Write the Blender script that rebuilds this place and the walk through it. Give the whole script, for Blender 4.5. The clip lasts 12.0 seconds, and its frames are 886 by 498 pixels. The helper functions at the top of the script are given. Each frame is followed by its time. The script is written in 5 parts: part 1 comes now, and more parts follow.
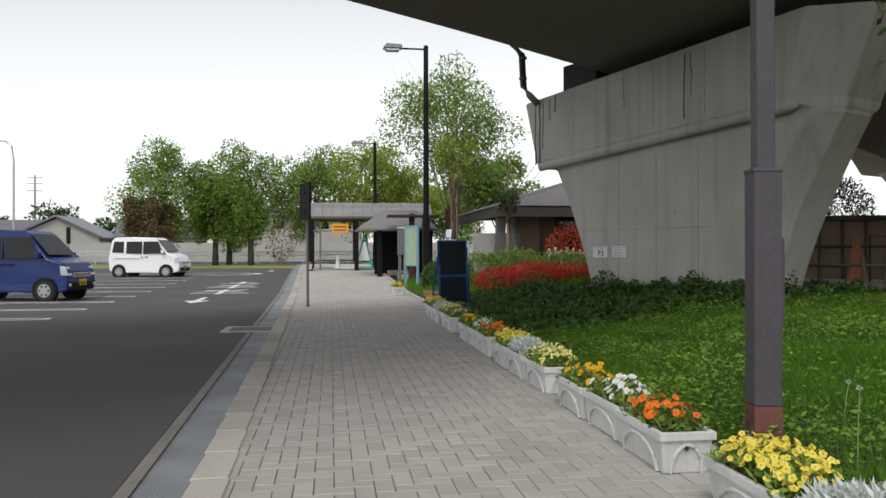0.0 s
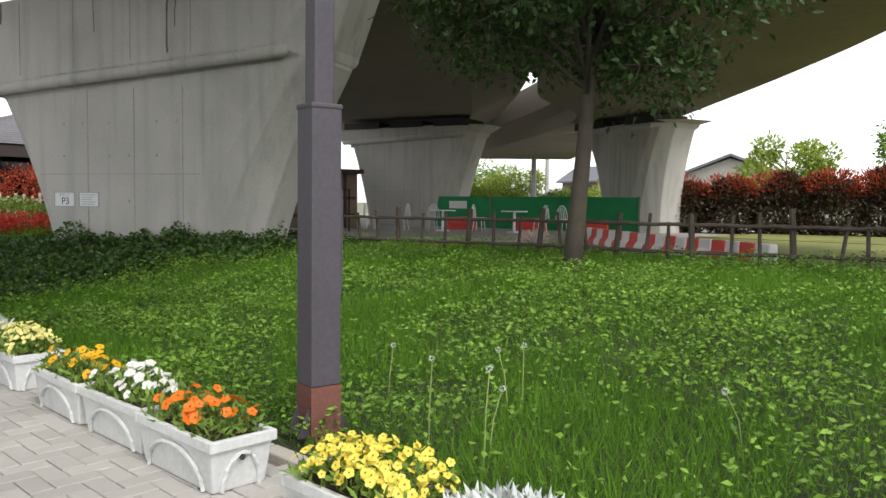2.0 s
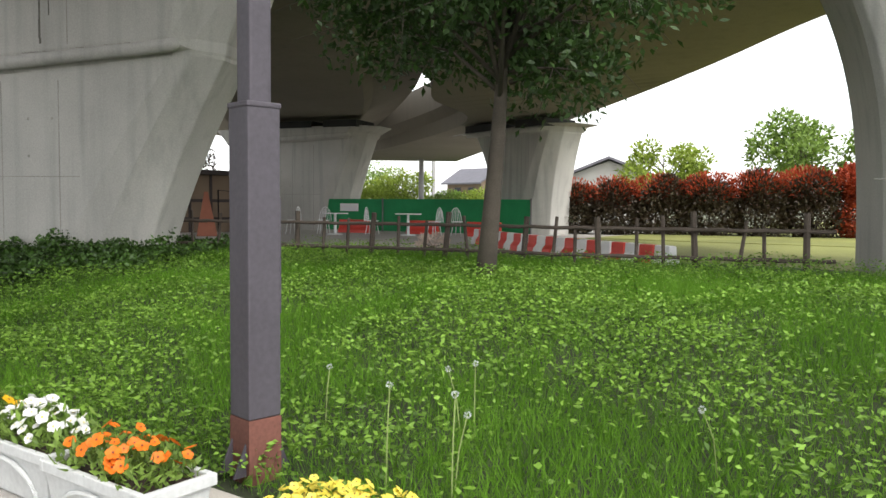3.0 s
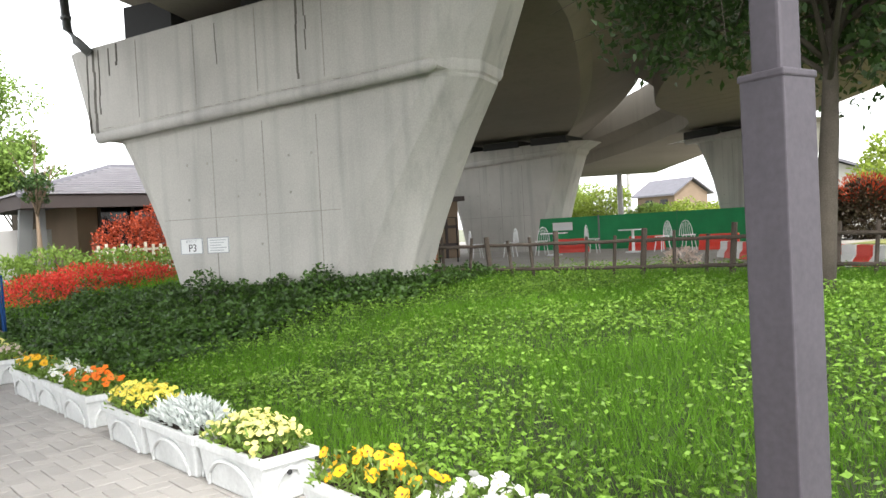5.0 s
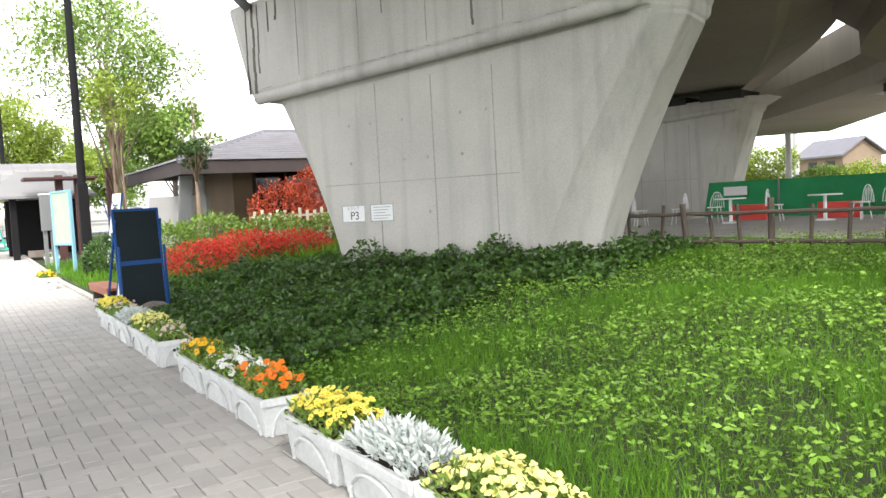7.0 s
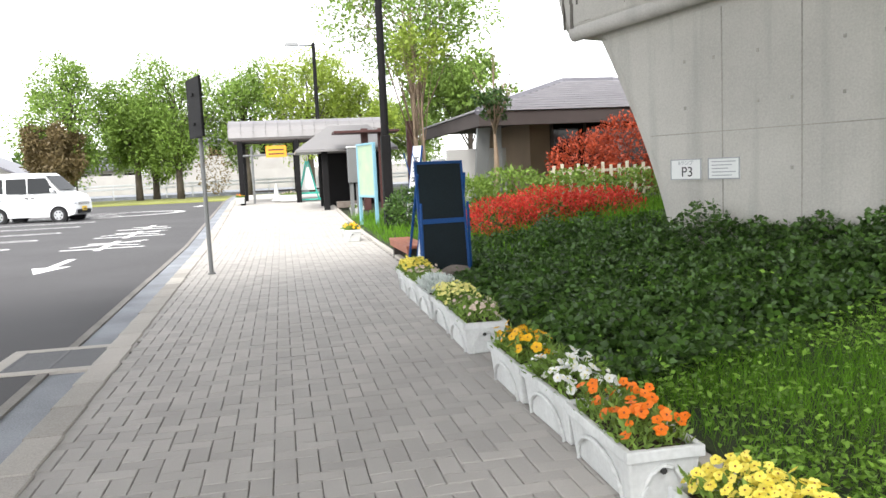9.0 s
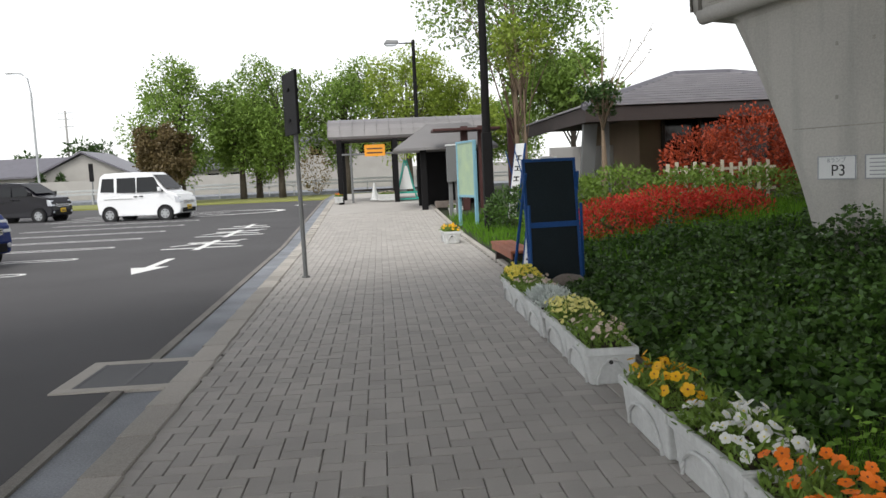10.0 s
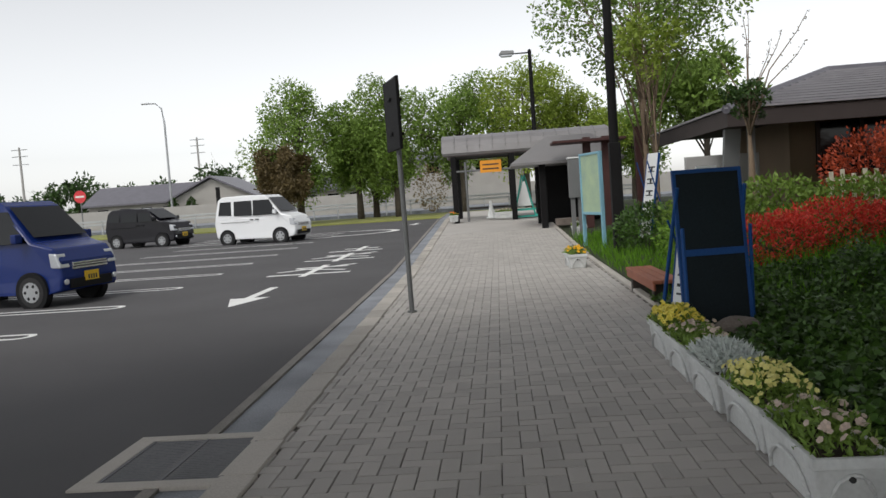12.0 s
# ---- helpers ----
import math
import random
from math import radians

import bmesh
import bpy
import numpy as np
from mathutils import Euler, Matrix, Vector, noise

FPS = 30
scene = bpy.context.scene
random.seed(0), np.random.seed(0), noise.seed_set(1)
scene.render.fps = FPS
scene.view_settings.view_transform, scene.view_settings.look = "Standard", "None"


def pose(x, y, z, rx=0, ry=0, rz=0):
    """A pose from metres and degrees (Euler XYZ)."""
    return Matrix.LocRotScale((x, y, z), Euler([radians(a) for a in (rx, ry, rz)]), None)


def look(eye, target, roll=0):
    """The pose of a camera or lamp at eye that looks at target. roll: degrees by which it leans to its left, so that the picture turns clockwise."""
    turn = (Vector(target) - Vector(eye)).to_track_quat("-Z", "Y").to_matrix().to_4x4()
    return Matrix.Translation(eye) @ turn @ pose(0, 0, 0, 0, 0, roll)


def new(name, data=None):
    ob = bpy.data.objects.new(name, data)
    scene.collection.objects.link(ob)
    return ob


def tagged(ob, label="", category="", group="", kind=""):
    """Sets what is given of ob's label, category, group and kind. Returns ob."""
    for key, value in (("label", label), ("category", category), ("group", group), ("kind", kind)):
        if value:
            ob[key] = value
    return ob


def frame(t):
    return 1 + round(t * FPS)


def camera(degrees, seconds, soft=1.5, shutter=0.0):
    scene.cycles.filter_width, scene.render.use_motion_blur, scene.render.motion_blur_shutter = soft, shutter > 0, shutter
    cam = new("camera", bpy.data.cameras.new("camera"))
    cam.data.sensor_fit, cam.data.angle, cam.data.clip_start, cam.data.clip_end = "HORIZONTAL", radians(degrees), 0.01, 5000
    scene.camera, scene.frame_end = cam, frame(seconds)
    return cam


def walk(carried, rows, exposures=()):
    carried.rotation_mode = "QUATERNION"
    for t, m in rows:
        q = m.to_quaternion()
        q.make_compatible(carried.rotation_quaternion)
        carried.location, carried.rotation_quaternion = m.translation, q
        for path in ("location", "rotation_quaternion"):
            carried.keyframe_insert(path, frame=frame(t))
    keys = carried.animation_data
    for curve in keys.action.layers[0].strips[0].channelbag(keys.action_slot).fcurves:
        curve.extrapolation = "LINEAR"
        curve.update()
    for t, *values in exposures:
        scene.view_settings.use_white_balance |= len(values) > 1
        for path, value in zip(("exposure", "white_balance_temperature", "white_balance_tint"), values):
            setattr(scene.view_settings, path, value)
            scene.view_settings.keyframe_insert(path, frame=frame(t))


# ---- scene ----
cam = camera(58.7, 12.0)
PATH = [
    (0, (0.502, -2.229, 1.271), (0.784, -0.249, 1.278), -0.1),
    (0.5, (0.521, -1.944, 1.292), (0.989, 0.0, 1.24), -0.2),
    (1, (0.59, -1.588, 1.318), (1.282, 0.285, 1.207), -0.8),
    (1.5, (0.627, -1.282, 1.283), (1.673, 0.418, 1.161), 0.1),
    (2, (0.645, -0.996, 1.282), (2.083, 0.389, 1.165), 0.7),
    (2.5, (0.706, -0.782, 1.31), (2.335, 0.372, 1.194), 0.6),
    (4.5, (0.516, 0.642, 1.322), (2.016, 1.964, 1.27), -2.3),
    (5, (0.548, 1.093, 1.316), (1.877, 2.587, 1.268), -3.0),
    (5.5, (0.559, 1.462, 1.342), (1.79, 3.038, 1.284), -2.8),
    (6, (0.672, 1.84, 1.357), (1.855, 3.451, 1.28), -3.1),
    (6.5, (0.775, 2.226, 1.357), (1.912, 3.869, 1.262), -3.0),
    (8.5, (1.057, 3.654, 1.463), (1.634, 5.56, 1.272), -3.2),
    (9, (1.075, 4.265, 1.39), (1.466, 6.217, 1.191), -2.6),
    (9.5, (1.091, 4.699, 1.384), (1.333, 6.674, 1.18), -2.5),
    (10, (1.099, 5.113, 1.387), (1.249, 7.099, 1.197), -2.6),
    (10.5, (1.117, 5.508, 1.381), (1.196, 7.5, 1.217), -2.8),
    (11, (1.107, 5.906, 1.394), (1.121, 7.9, 1.246), -3.1),
    (11.5, (1.113, 6.236, 1.404), (1.061, 8.23, 1.264), -3.4),
    (12, (1.128, 6.667, 1.42), (0.982, 8.657, 1.287), -4.0),
]
EXPOSURES = [(0, 0.35), (1, 0.6), (1.5, 0.7), (2.0, 1.05), (2.5, 1.2), (4.5, 1.95), (6.5, 2.05), (8.5, 2.1), (9.2, 1.65), (9.5, 1.3), (10, 0.72), (10.5, 0.45), (12, 0.22)]
walk(cam, [(t, look(eye, target, roll)) for t, eye, target, roll in PATH], EXPOSURES)

# ---- world and sun ----
world = bpy.data.worlds.new("overcast_sky")
scene.world = world
world.use_nodes = True
wn, wl = world.node_tree.nodes, world.node_tree.links
sky = wn.new("ShaderNodeTexSky")
sky.sky_type, sky.sun_disc = "NISHITA", False
sky.sun_elevation, sky.sun_rotation = radians(52), radians(200)
sky.air_density, sky.dust_density, sky.ozone_density = 1.0, 1.0, 1.0
grey = wn.new("ShaderNodeHueSaturation")
grey.inputs["Saturation"].default_value = 0.12
wl.new(sky.outputs[0], grey.inputs["Color"])
wl.new(grey.outputs[0], wn["Background"].inputs["Color"])
wn["Background"].inputs["Strength"].default_value = 0.15
sun_data = bpy.data.lights.new("sun", "SUN")
sun_data.energy, sun_data.angle, sun_data.color = 1.2, radians(25), (1.0, 0.97, 0.92)
sun = new("sun", sun_data)
sun.matrix_world = look((0, 0, 60), (20 * math.sin(radians(20)), 20 * math.cos(radians(20)), 60 - 26), 0)


# ---- materials ----
def material(name, color, rough=0.8, metal=0.0, scale=6.0, vary=0.25, fine=60.0, bump=0.15, tint=None, island=0.0,
             rnd=0.0, trans=0.0, spec=0.5, streak=0.0):
    """A surface with two scales of noise in colour, a fine relief and, where asked, a change from piece to piece."""
    m = bpy.data.materials.new(name)
    m.use_nodes = True
    n, l = m.node_tree.nodes, m.node_tree.links
    b = n["Principled BSDF"]
    b.inputs["Roughness"].default_value, b.inputs["Metallic"].default_value = rough, metal
    b.inputs["Specular IOR Level"].default_value = spec
    geo = n.new("ShaderNodeNewGeometry")
    big, small = n.new("ShaderNodeTexNoise"), n.new("ShaderNodeTexNoise")
    big.inputs["Scale"].default_value, big.inputs["Detail"].default_value = scale / 6, 6
    small.inputs["Scale"].default_value, small.inputs["Detail"].default_value = fine, 3
    for t in (big, small):
        l.new(geo.outputs["Position"], t.inputs["Vector"])
    mix = n.new("ShaderNodeMix")
    mix.data_type = "RGBA"
    dark = [c * (1 - vary) for c in color]
    light = [min(1, c * (1 + vary)) for c in (tint or color)]
    mix.inputs[6].default_value, mix.inputs[7].default_value = (*dark, 1), (*light, 1)
    add = n.new("ShaderNodeMath")
    add.operation = "MULTIPLY_ADD"
    add.inputs[1].default_value, add.inputs[2].default_value = 0.45, 0.0
    l.new(small.outputs[0], add.inputs[0])
    tot = n.new("ShaderNodeMath")
    tot.operation = "MULTIPLY_ADD"
    tot.inputs[1].default_value = 0.55
    l.new(big.outputs[0], tot.inputs[0])
    l.new(add.outputs[0], tot.inputs[2])
    ramp = n.new("ShaderNodeMapRange")
    ramp.inputs[1].default_value, ramp.inputs[2].default_value = 0.3, 0.7
    l.new(tot.outputs[0], ramp.inputs[0])
    fac = ramp.outputs[0]
    if island or rnd:
        src = geo.outputs["Random Per Island"]
        if rnd:
            src = n.new("ShaderNodeObjectInfo").outputs["Random"]
        k = n.new("ShaderNodeMix")
        k.inputs[0].default_value = island or rnd
        l.new(fac, k.inputs[2])
        l.new(src, k.inputs[3])
        fac = k.outputs[0]
    l.new(fac, mix.inputs[0])
    col = mix.outputs[2]
    if streak:
        sep = n.new("ShaderNodeMapping")
        sep.inputs["Scale"].default_value = (2.2, 2.2, 0.12)
        l.new(geo.outputs["Position"], sep.inputs["Vector"])
        st = n.new("ShaderNodeTexNoise")
        st.inputs["Scale"].default_value, st.inputs["Detail"].default_value = 2.0, 5
        l.new(sep.outputs[0], st.inputs["Vector"])
        sr = n.new("ShaderNodeMapRange")
        sr.inputs[1].default_value, sr.inputs[2].default_value = 0.5, 0.75
        sr.inputs[4].default_value = streak
        l.new(st.outputs[0], sr.inputs[0])
        sm = n.new("ShaderNodeMix")
        sm.data_type = "RGBA"
        sm.inputs[7].default_value = (*[c * 0.45 for c in color], 1)
        l.new(sr.outputs[0], sm.inputs[0])
        l.new(col, sm.inputs[6])
        col = sm.outputs[2]
    l.new(col, b.inputs["Base Color"])
    if bump:
        bp = n.new("ShaderNodeBump")
        bp.inputs["Strength"].default_value, bp.inputs["Distance"].default_value = bump, 0.01
        l.new(small.outputs[0], bp.inputs["Height"])
        l.new(bp.outputs[0], b.inputs["Normal"])
    if trans:
        tr, ms = n.new("ShaderNodeBsdfTranslucent"), n.new("ShaderNodeMixShader")
        ms.inputs[0].default_value = trans
        l.new(col, tr.inputs["Color"])
        l.new(b.outputs[0], ms.inputs[1])
        l.new(tr.outputs[0], ms.inputs[2])
        l.new(ms.outputs[0], n["Material Output"].inputs["Surface"])
    return m


ASPHALT = material("asphalt", (0.078, 0.075, 0.078), 0.9, vary=0.22, scale=2.5, fine=140, bump=0.4)
FIELD = material("field_ground", (0.16, 0.17, 0.11), 0.95, vary=0.3, scale=0.6)
PAVER = material("paver_concrete", (0.40, 0.378, 0.352), 0.9, vary=0.2, scale=8, fine=160, bump=0.3, rnd=0.45)
PAVER_FAR = material("paver_joined", (0.40, 0.378, 0.352), 0.9, vary=0.2, scale=8, fine=160, bump=0.3, island=0.45)
JOINT = material("joint_sand", (0.14, 0.13, 0.115), 0.95, fine=200)
KERB = material("kerb_concrete", (0.43, 0.40, 0.36), 0.9, vary=0.25, fine=90, bump=0.3, rnd=0.3)
KERBSLAB = material("dirty_kerb_concrete", (0.40, 0.372, 0.335), 0.9, vary=0.42, scale=3.5, fine=90, bump=0.35, rnd=0.35)
GUTTER = material("gutter_concrete", (0.17, 0.18, 0.20), 0.7, vary=0.35, scale=9, fine=80, tint=(0.24, 0.255, 0.28))
GUTTER_EDGE = material("gutter_edge_concrete", (0.22, 0.205, 0.185), 0.9, vary=0.35, scale=12, fine=90, bump=0.35)
STEEL = material("galvanised_steel", (0.42, 0.43, 0.44), 0.5, 0.7, fine=40, vary=0.2)
GRATE = material("grate_steel", (0.13, 0.13, 0.135), 0.6, 0.5, fine=60, vary=0.25)
PAINT = material("road_paint", (0.78, 0.78, 0.76), 0.75, vary=0.12, scale=14, fine=90)
CONCRETE = material("weathered_concrete", (0.455, 0.44, 0.405), 0.9, vary=0.17, scale=5, fine=45, bump=0.25, streak=0.45)
# brownish deck concrete, darkened further so its colour carries some of the soffit shade
CONCRETE_DECK_SHADED = material("deck_concrete_shaded", (0.21, 0.188, 0.15), 0.9, vary=0.16, scale=2, fine=30, bump=0.15, streak=0.2)
CONCRETE_DARK = material("joint_line", (0.31, 0.295, 0.265), 0.95, vary=0.35, fine=30)
STAIN = material("black_stain", (0.13, 0.12, 0.105), 0.95, vary=0.4, scale=30, fine=40)
# black of the bearings; also paints the dark hollow below the drain grate
RUBBER_AND_VOID = material("rubber_and_void_black", (0.03, 0.03, 0.03), 0.8)
POLE = material("brown_painted_steel", (0.068, 0.060, 0.072), 0.6, 0.1, vary=0.25, scale=12, fine=40, bump=0.1, streak=0.35)
RUST = material("rusty_base_paint", (0.16, 0.062, 0.045), 0.85, vary=0.35, scale=20, fine=50)
BLACKSTEEL = material("black_painted_steel", (0.010, 0.0095, 0.010), 0.7, vary=0.3, spec=0.15)
GREYSTEEL = material("grey_painted_steel", (0.16, 0.165, 0.165), 0.55, 0.2, vary=0.2)
PLANTER = material("weathered_planter_plastic", (0.60, 0.61, 0.60), 0.65, vary=0.15, scale=16, fine=40, bump=0.08, streak=0.35)
SOIL = material("potting_soil", (0.05, 0.034, 0.024), 0.95, vary=0.4, fine=120, bump=0.6)
# soil colour darkened to hold the shade in gaps between ivy and weeds
EARTH_SHADED = material("lawn_soil_shaded", (0.018, 0.024, 0.010), 0.95, vary=0.4, fine=60, scale=10, tint=(0.03, 0.04, 0.014))
GRASS = material("grass_blades", (0.062, 0.180, 0.014), 0.75, vary=0.4, scale=6, tint=(0.15, 0.31, 0.026), island=0.5, trans=0.35, spec=0.2, bump=0)
WEED = material("weed_leaves", (0.045, 0.135, 0.018), 0.55, vary=0.55, scale=8, tint=(0.21, 0.36, 0.05), island=0.6, trans=0.3, spec=0.3, bump=0)
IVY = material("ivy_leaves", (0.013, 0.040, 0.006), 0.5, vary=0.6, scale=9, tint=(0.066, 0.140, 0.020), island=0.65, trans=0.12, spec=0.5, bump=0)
LEAF_DARK = material("dark_tree_leaves", (0.030, 0.062, 0.016), 0.5, vary=0.4, tint=(0.05, 0.10, 0.022), island=0.6, trans=0.25, spec=0.4, bump=0)
LEAF_MID = material("green_tree_leaves", (0.115, 0.20, 0.036), 0.55, vary=0.4, tint=(0.22, 0.33, 0.065), island=0.6, trans=0.3, spec=0.3, bump=0)
LEAF_LIGHT = material("spring_tree_leaves", (0.19, 0.28, 0.035), 0.55, vary=0.3, tint=(0.30, 0.38, 0.06), island=0.6, trans=0.35, spec=0.3, bump=0)
LEAF_BRONZE = material("bronze_tree_leaves", (0.15, 0.11, 0.045), 0.6, vary=0.35, island=0.6, trans=0.2, bump=0)
LEAF_RED = material("red_shrub_leaves", (0.26, 0.035, 0.018), 0.5, vary=0.45, tint=(0.42, 0.075, 0.03), island=0.6, trans=0.25, spec=0.3, bump=0)
LEAF_REDDARK = material("dark_red_leaves", (0.065, 0.022, 0.016), 0.55, vary=0.45, tint=(0.05, 0.045, 0.02), island=0.6, trans=0.2, bump=0)
AZALEA = material("red_azalea_flowers", (0.62, 0.018, 0.016), 0.6, vary=0.45, tint=(0.74, 0.075, 0.045), island=0.6, trans=0.25, bump=0)
SHRUB = material("light_shrub_leaves", (0.11, 0.20, 0.03), 0.6, vary=0.35, tint=(0.20, 0.30, 0.05), island=0.6, trans=0.3, bump=0)
SILVER = material("silver_felt_leaves", (0.62, 0.66, 0.63), 0.8, vary=0.18, island=0.6, trans=0.15, bump=0)
F_YELLOW = material("yellow_petals", (0.85, 0.70, 0.05), 0.6, vary=0.12, tint=(0.85, 0.75, 0.16), island=0.6, trans=0.25, bump=0)
F_PALE = material("pale_yellow_petals", (0.84, 0.78, 0.28), 0.6, vary=0.12, island=0.6, trans=0.25, bump=0)
F_GOLD = material("golden_petals", (0.85, 0.47, 0.01), 0.6, vary=0.14, island=0.6, trans=0.25, bump=0)
F_ORANGE = material("orange_petals", (0.85, 0.20, 0.01), 0.6, vary=0.18, island=0.6, trans=0.25, bump=0)
F_WHITE = material("white_petals", (0.82, 0.82, 0.80), 0.6, vary=0.08, island=0.6, trans=0.25, bump=0)
PICKET = material("cream_picket_paint", (0.52, 0.47, 0.37), 0.8, vary=0.2, scale=14)
F_PINK = material("faded_pink_petals", (0.62, 0.50, 0.42), 0.6, vary=0.2, island=0.6, trans=0.25, bump=0)
F_HEART = material("petal_heart", (0.20, 0.05, 0.02), 0.7, bump=0)
STALK = material("dry_stalk", (0.24, 0.30, 0.10), 0.8, bump=0)
BARK = material("tree_bark", (0.085, 0.070, 0.055), 0.95, vary=0.35, scale=20, fine=70, bump=0.6)
BARK_PALE = material("pale_bark", (0.22, 0.16, 0.11), 0.95, vary=0.3, scale=20, fine=70, bump=0.5)
WOOD_FENCE = material("weathered_rail_wood", (0.085, 0.066, 0.052), 0.9, vary=0.35, scale=18, fine=60, bump=0.4)
BENCHWOOD = material("red_stained_wood", (0.33, 0.11, 0.06), 0.6, vary=0.25, scale=14, fine=50)
BENCHLEG = material("dark_bench_leg", (0.05, 0.04, 0.035), 0.8)
BLUE = material("blue_painted_frame", (0.010, 0.060, 0.21), 0.6, vary=0.2, spec=0.25)
BOARD = material("dark_board", (0.007, 0.014, 0.018), 0.6, vary=0.4, scale=8, spec=0.2)
SIGNWHITE = material("white_sign_plate", (0.72, 0.73, 0.72), 0.6, vary=0.06)
INK = material("black_lettering", (0.03, 0.03, 0.03), 0.7, bump=0)
INKGREY = material("grey_lettering", (0.32, 0.34, 0.36), 0.7, bump=0)
MAPBLUE = material("light_blue_frame", (0.20, 0.40, 0.50), 0.5, vary=0.15)
MAPFACE = material("map_print", (0.26, 0.42, 0.42), 0.5, vary=0.3, scale=10, tint=(0.36, 0.45, 0.25))
TEAL = material("teal_plastic", (0.04, 0.36, 0.29), 0.5, vary=0.15)
ORANGE = material("orange_sign", (0.75, 0.30, 0.02), 0.5, vary=0.1)
ROOFTILE = material("dark_roof_tiles", (0.13, 0.125, 0.145), 0.38, vary=0.2, scale=10)
# roof tile colour lightened to paint the sky's glint on the course edges
TILE_GLINT = material("roof_tile_glint", (0.30, 0.29, 0.31), 0.4, vary=0.2, scale=12)
ROOFMETAL = material("grey_metal_roof", (0.24, 0.23, 0.23), 0.5, 0.3, vary=0.12)
EAVES = material("brown_eaves", (0.050, 0.038, 0.036), 0.8, vary=0.2)
REDPOST = material("red_brown_post", (0.055, 0.017, 0.015), 0.6, vary=0.2)
PLASTER = material("tan_wall", (0.20, 0.145, 0.10), 0.9, vary=0.15)
GREYWALL = material("grey_panel_wall", (0.37, 0.36, 0.35), 0.85, vary=0.1)
WHITEWALL = material("pale_house_wall", (0.36, 0.345, 0.32), 0.9, vary=0.1)
GLASSDARK = material("dark_window_glass", (0.006, 0.007, 0.008), 0.08, vary=0.1, bump=0, spec=0.3)
NET = material("green_windbreak_net", (0.018, 0.29, 0.10), 0.7, vary=0.18, scale=14, trans=0.25)
BARRIER_R = material("red_barrier_plastic", (0.62, 0.05, 0.03), 0.5, vary=0.15)
BARRIER_W = material("white_barrier_plastic", (0.75, 0.74, 0.72), 0.5, vary=0.12)
CHAIRWHITE = material("white_garden_metal", (0.74, 0.75, 0.75), 0.5, vary=0.06)
CARWHITE = material("white_car_paint", (0.78, 0.79, 0.80), 0.25, vary=0.03, bump=0)
CARBLUE = material("blue_car_paint", (0.007, 0.022, 0.13), 0.25, vary=0.06, bump=0, spec=0.35)
CARBLACK = material("black_car_paint", (0.005, 0.0045, 0.008), 0.2, vary=0.1, bump=0, spec=0.3)
TRIM = material("black_car_trim", (0.010, 0.010, 0.011), 0.7, bump=0, spec=0.2)
TYRE = material("tyre_rubber", (0.022, 0.022, 0.023), 0.85)
CHROME = material("chrome_trim", (0.62, 0.63, 0.65), 0.2, 0.9, vary=0.05, bump=0)
LAMPGLASS = material("headlamp_glass", (0.55, 0.57, 0.60), 0.15, 0.3, vary=0.15, bump=0)
PLATE = material("yellow_plate", (0.72, 0.47, 0.02), 0.5, vary=0.05, bump=0)
SIGNRED = material("red_sign", (0.60, 0.04, 0.05), 0.5, vary=0.08, bump=0)
YARD = material("yard_concrete", (0.36, 0.335, 0.30), 0.9, vary=0.2, scale=4, fine=60)
DRYGRASS = material("mown_grass", (0.17, 0.18, 0.045), 0.9, vary=0.25, scale=3, fine=40, tint=(0.22, 0.23, 0.06), bump=0.5)
ROCK = material("grey_brown_stone", (0.18, 0.15, 0.13), 0.9, vary=0.35, scale=24, fine=60, bump=0.5)


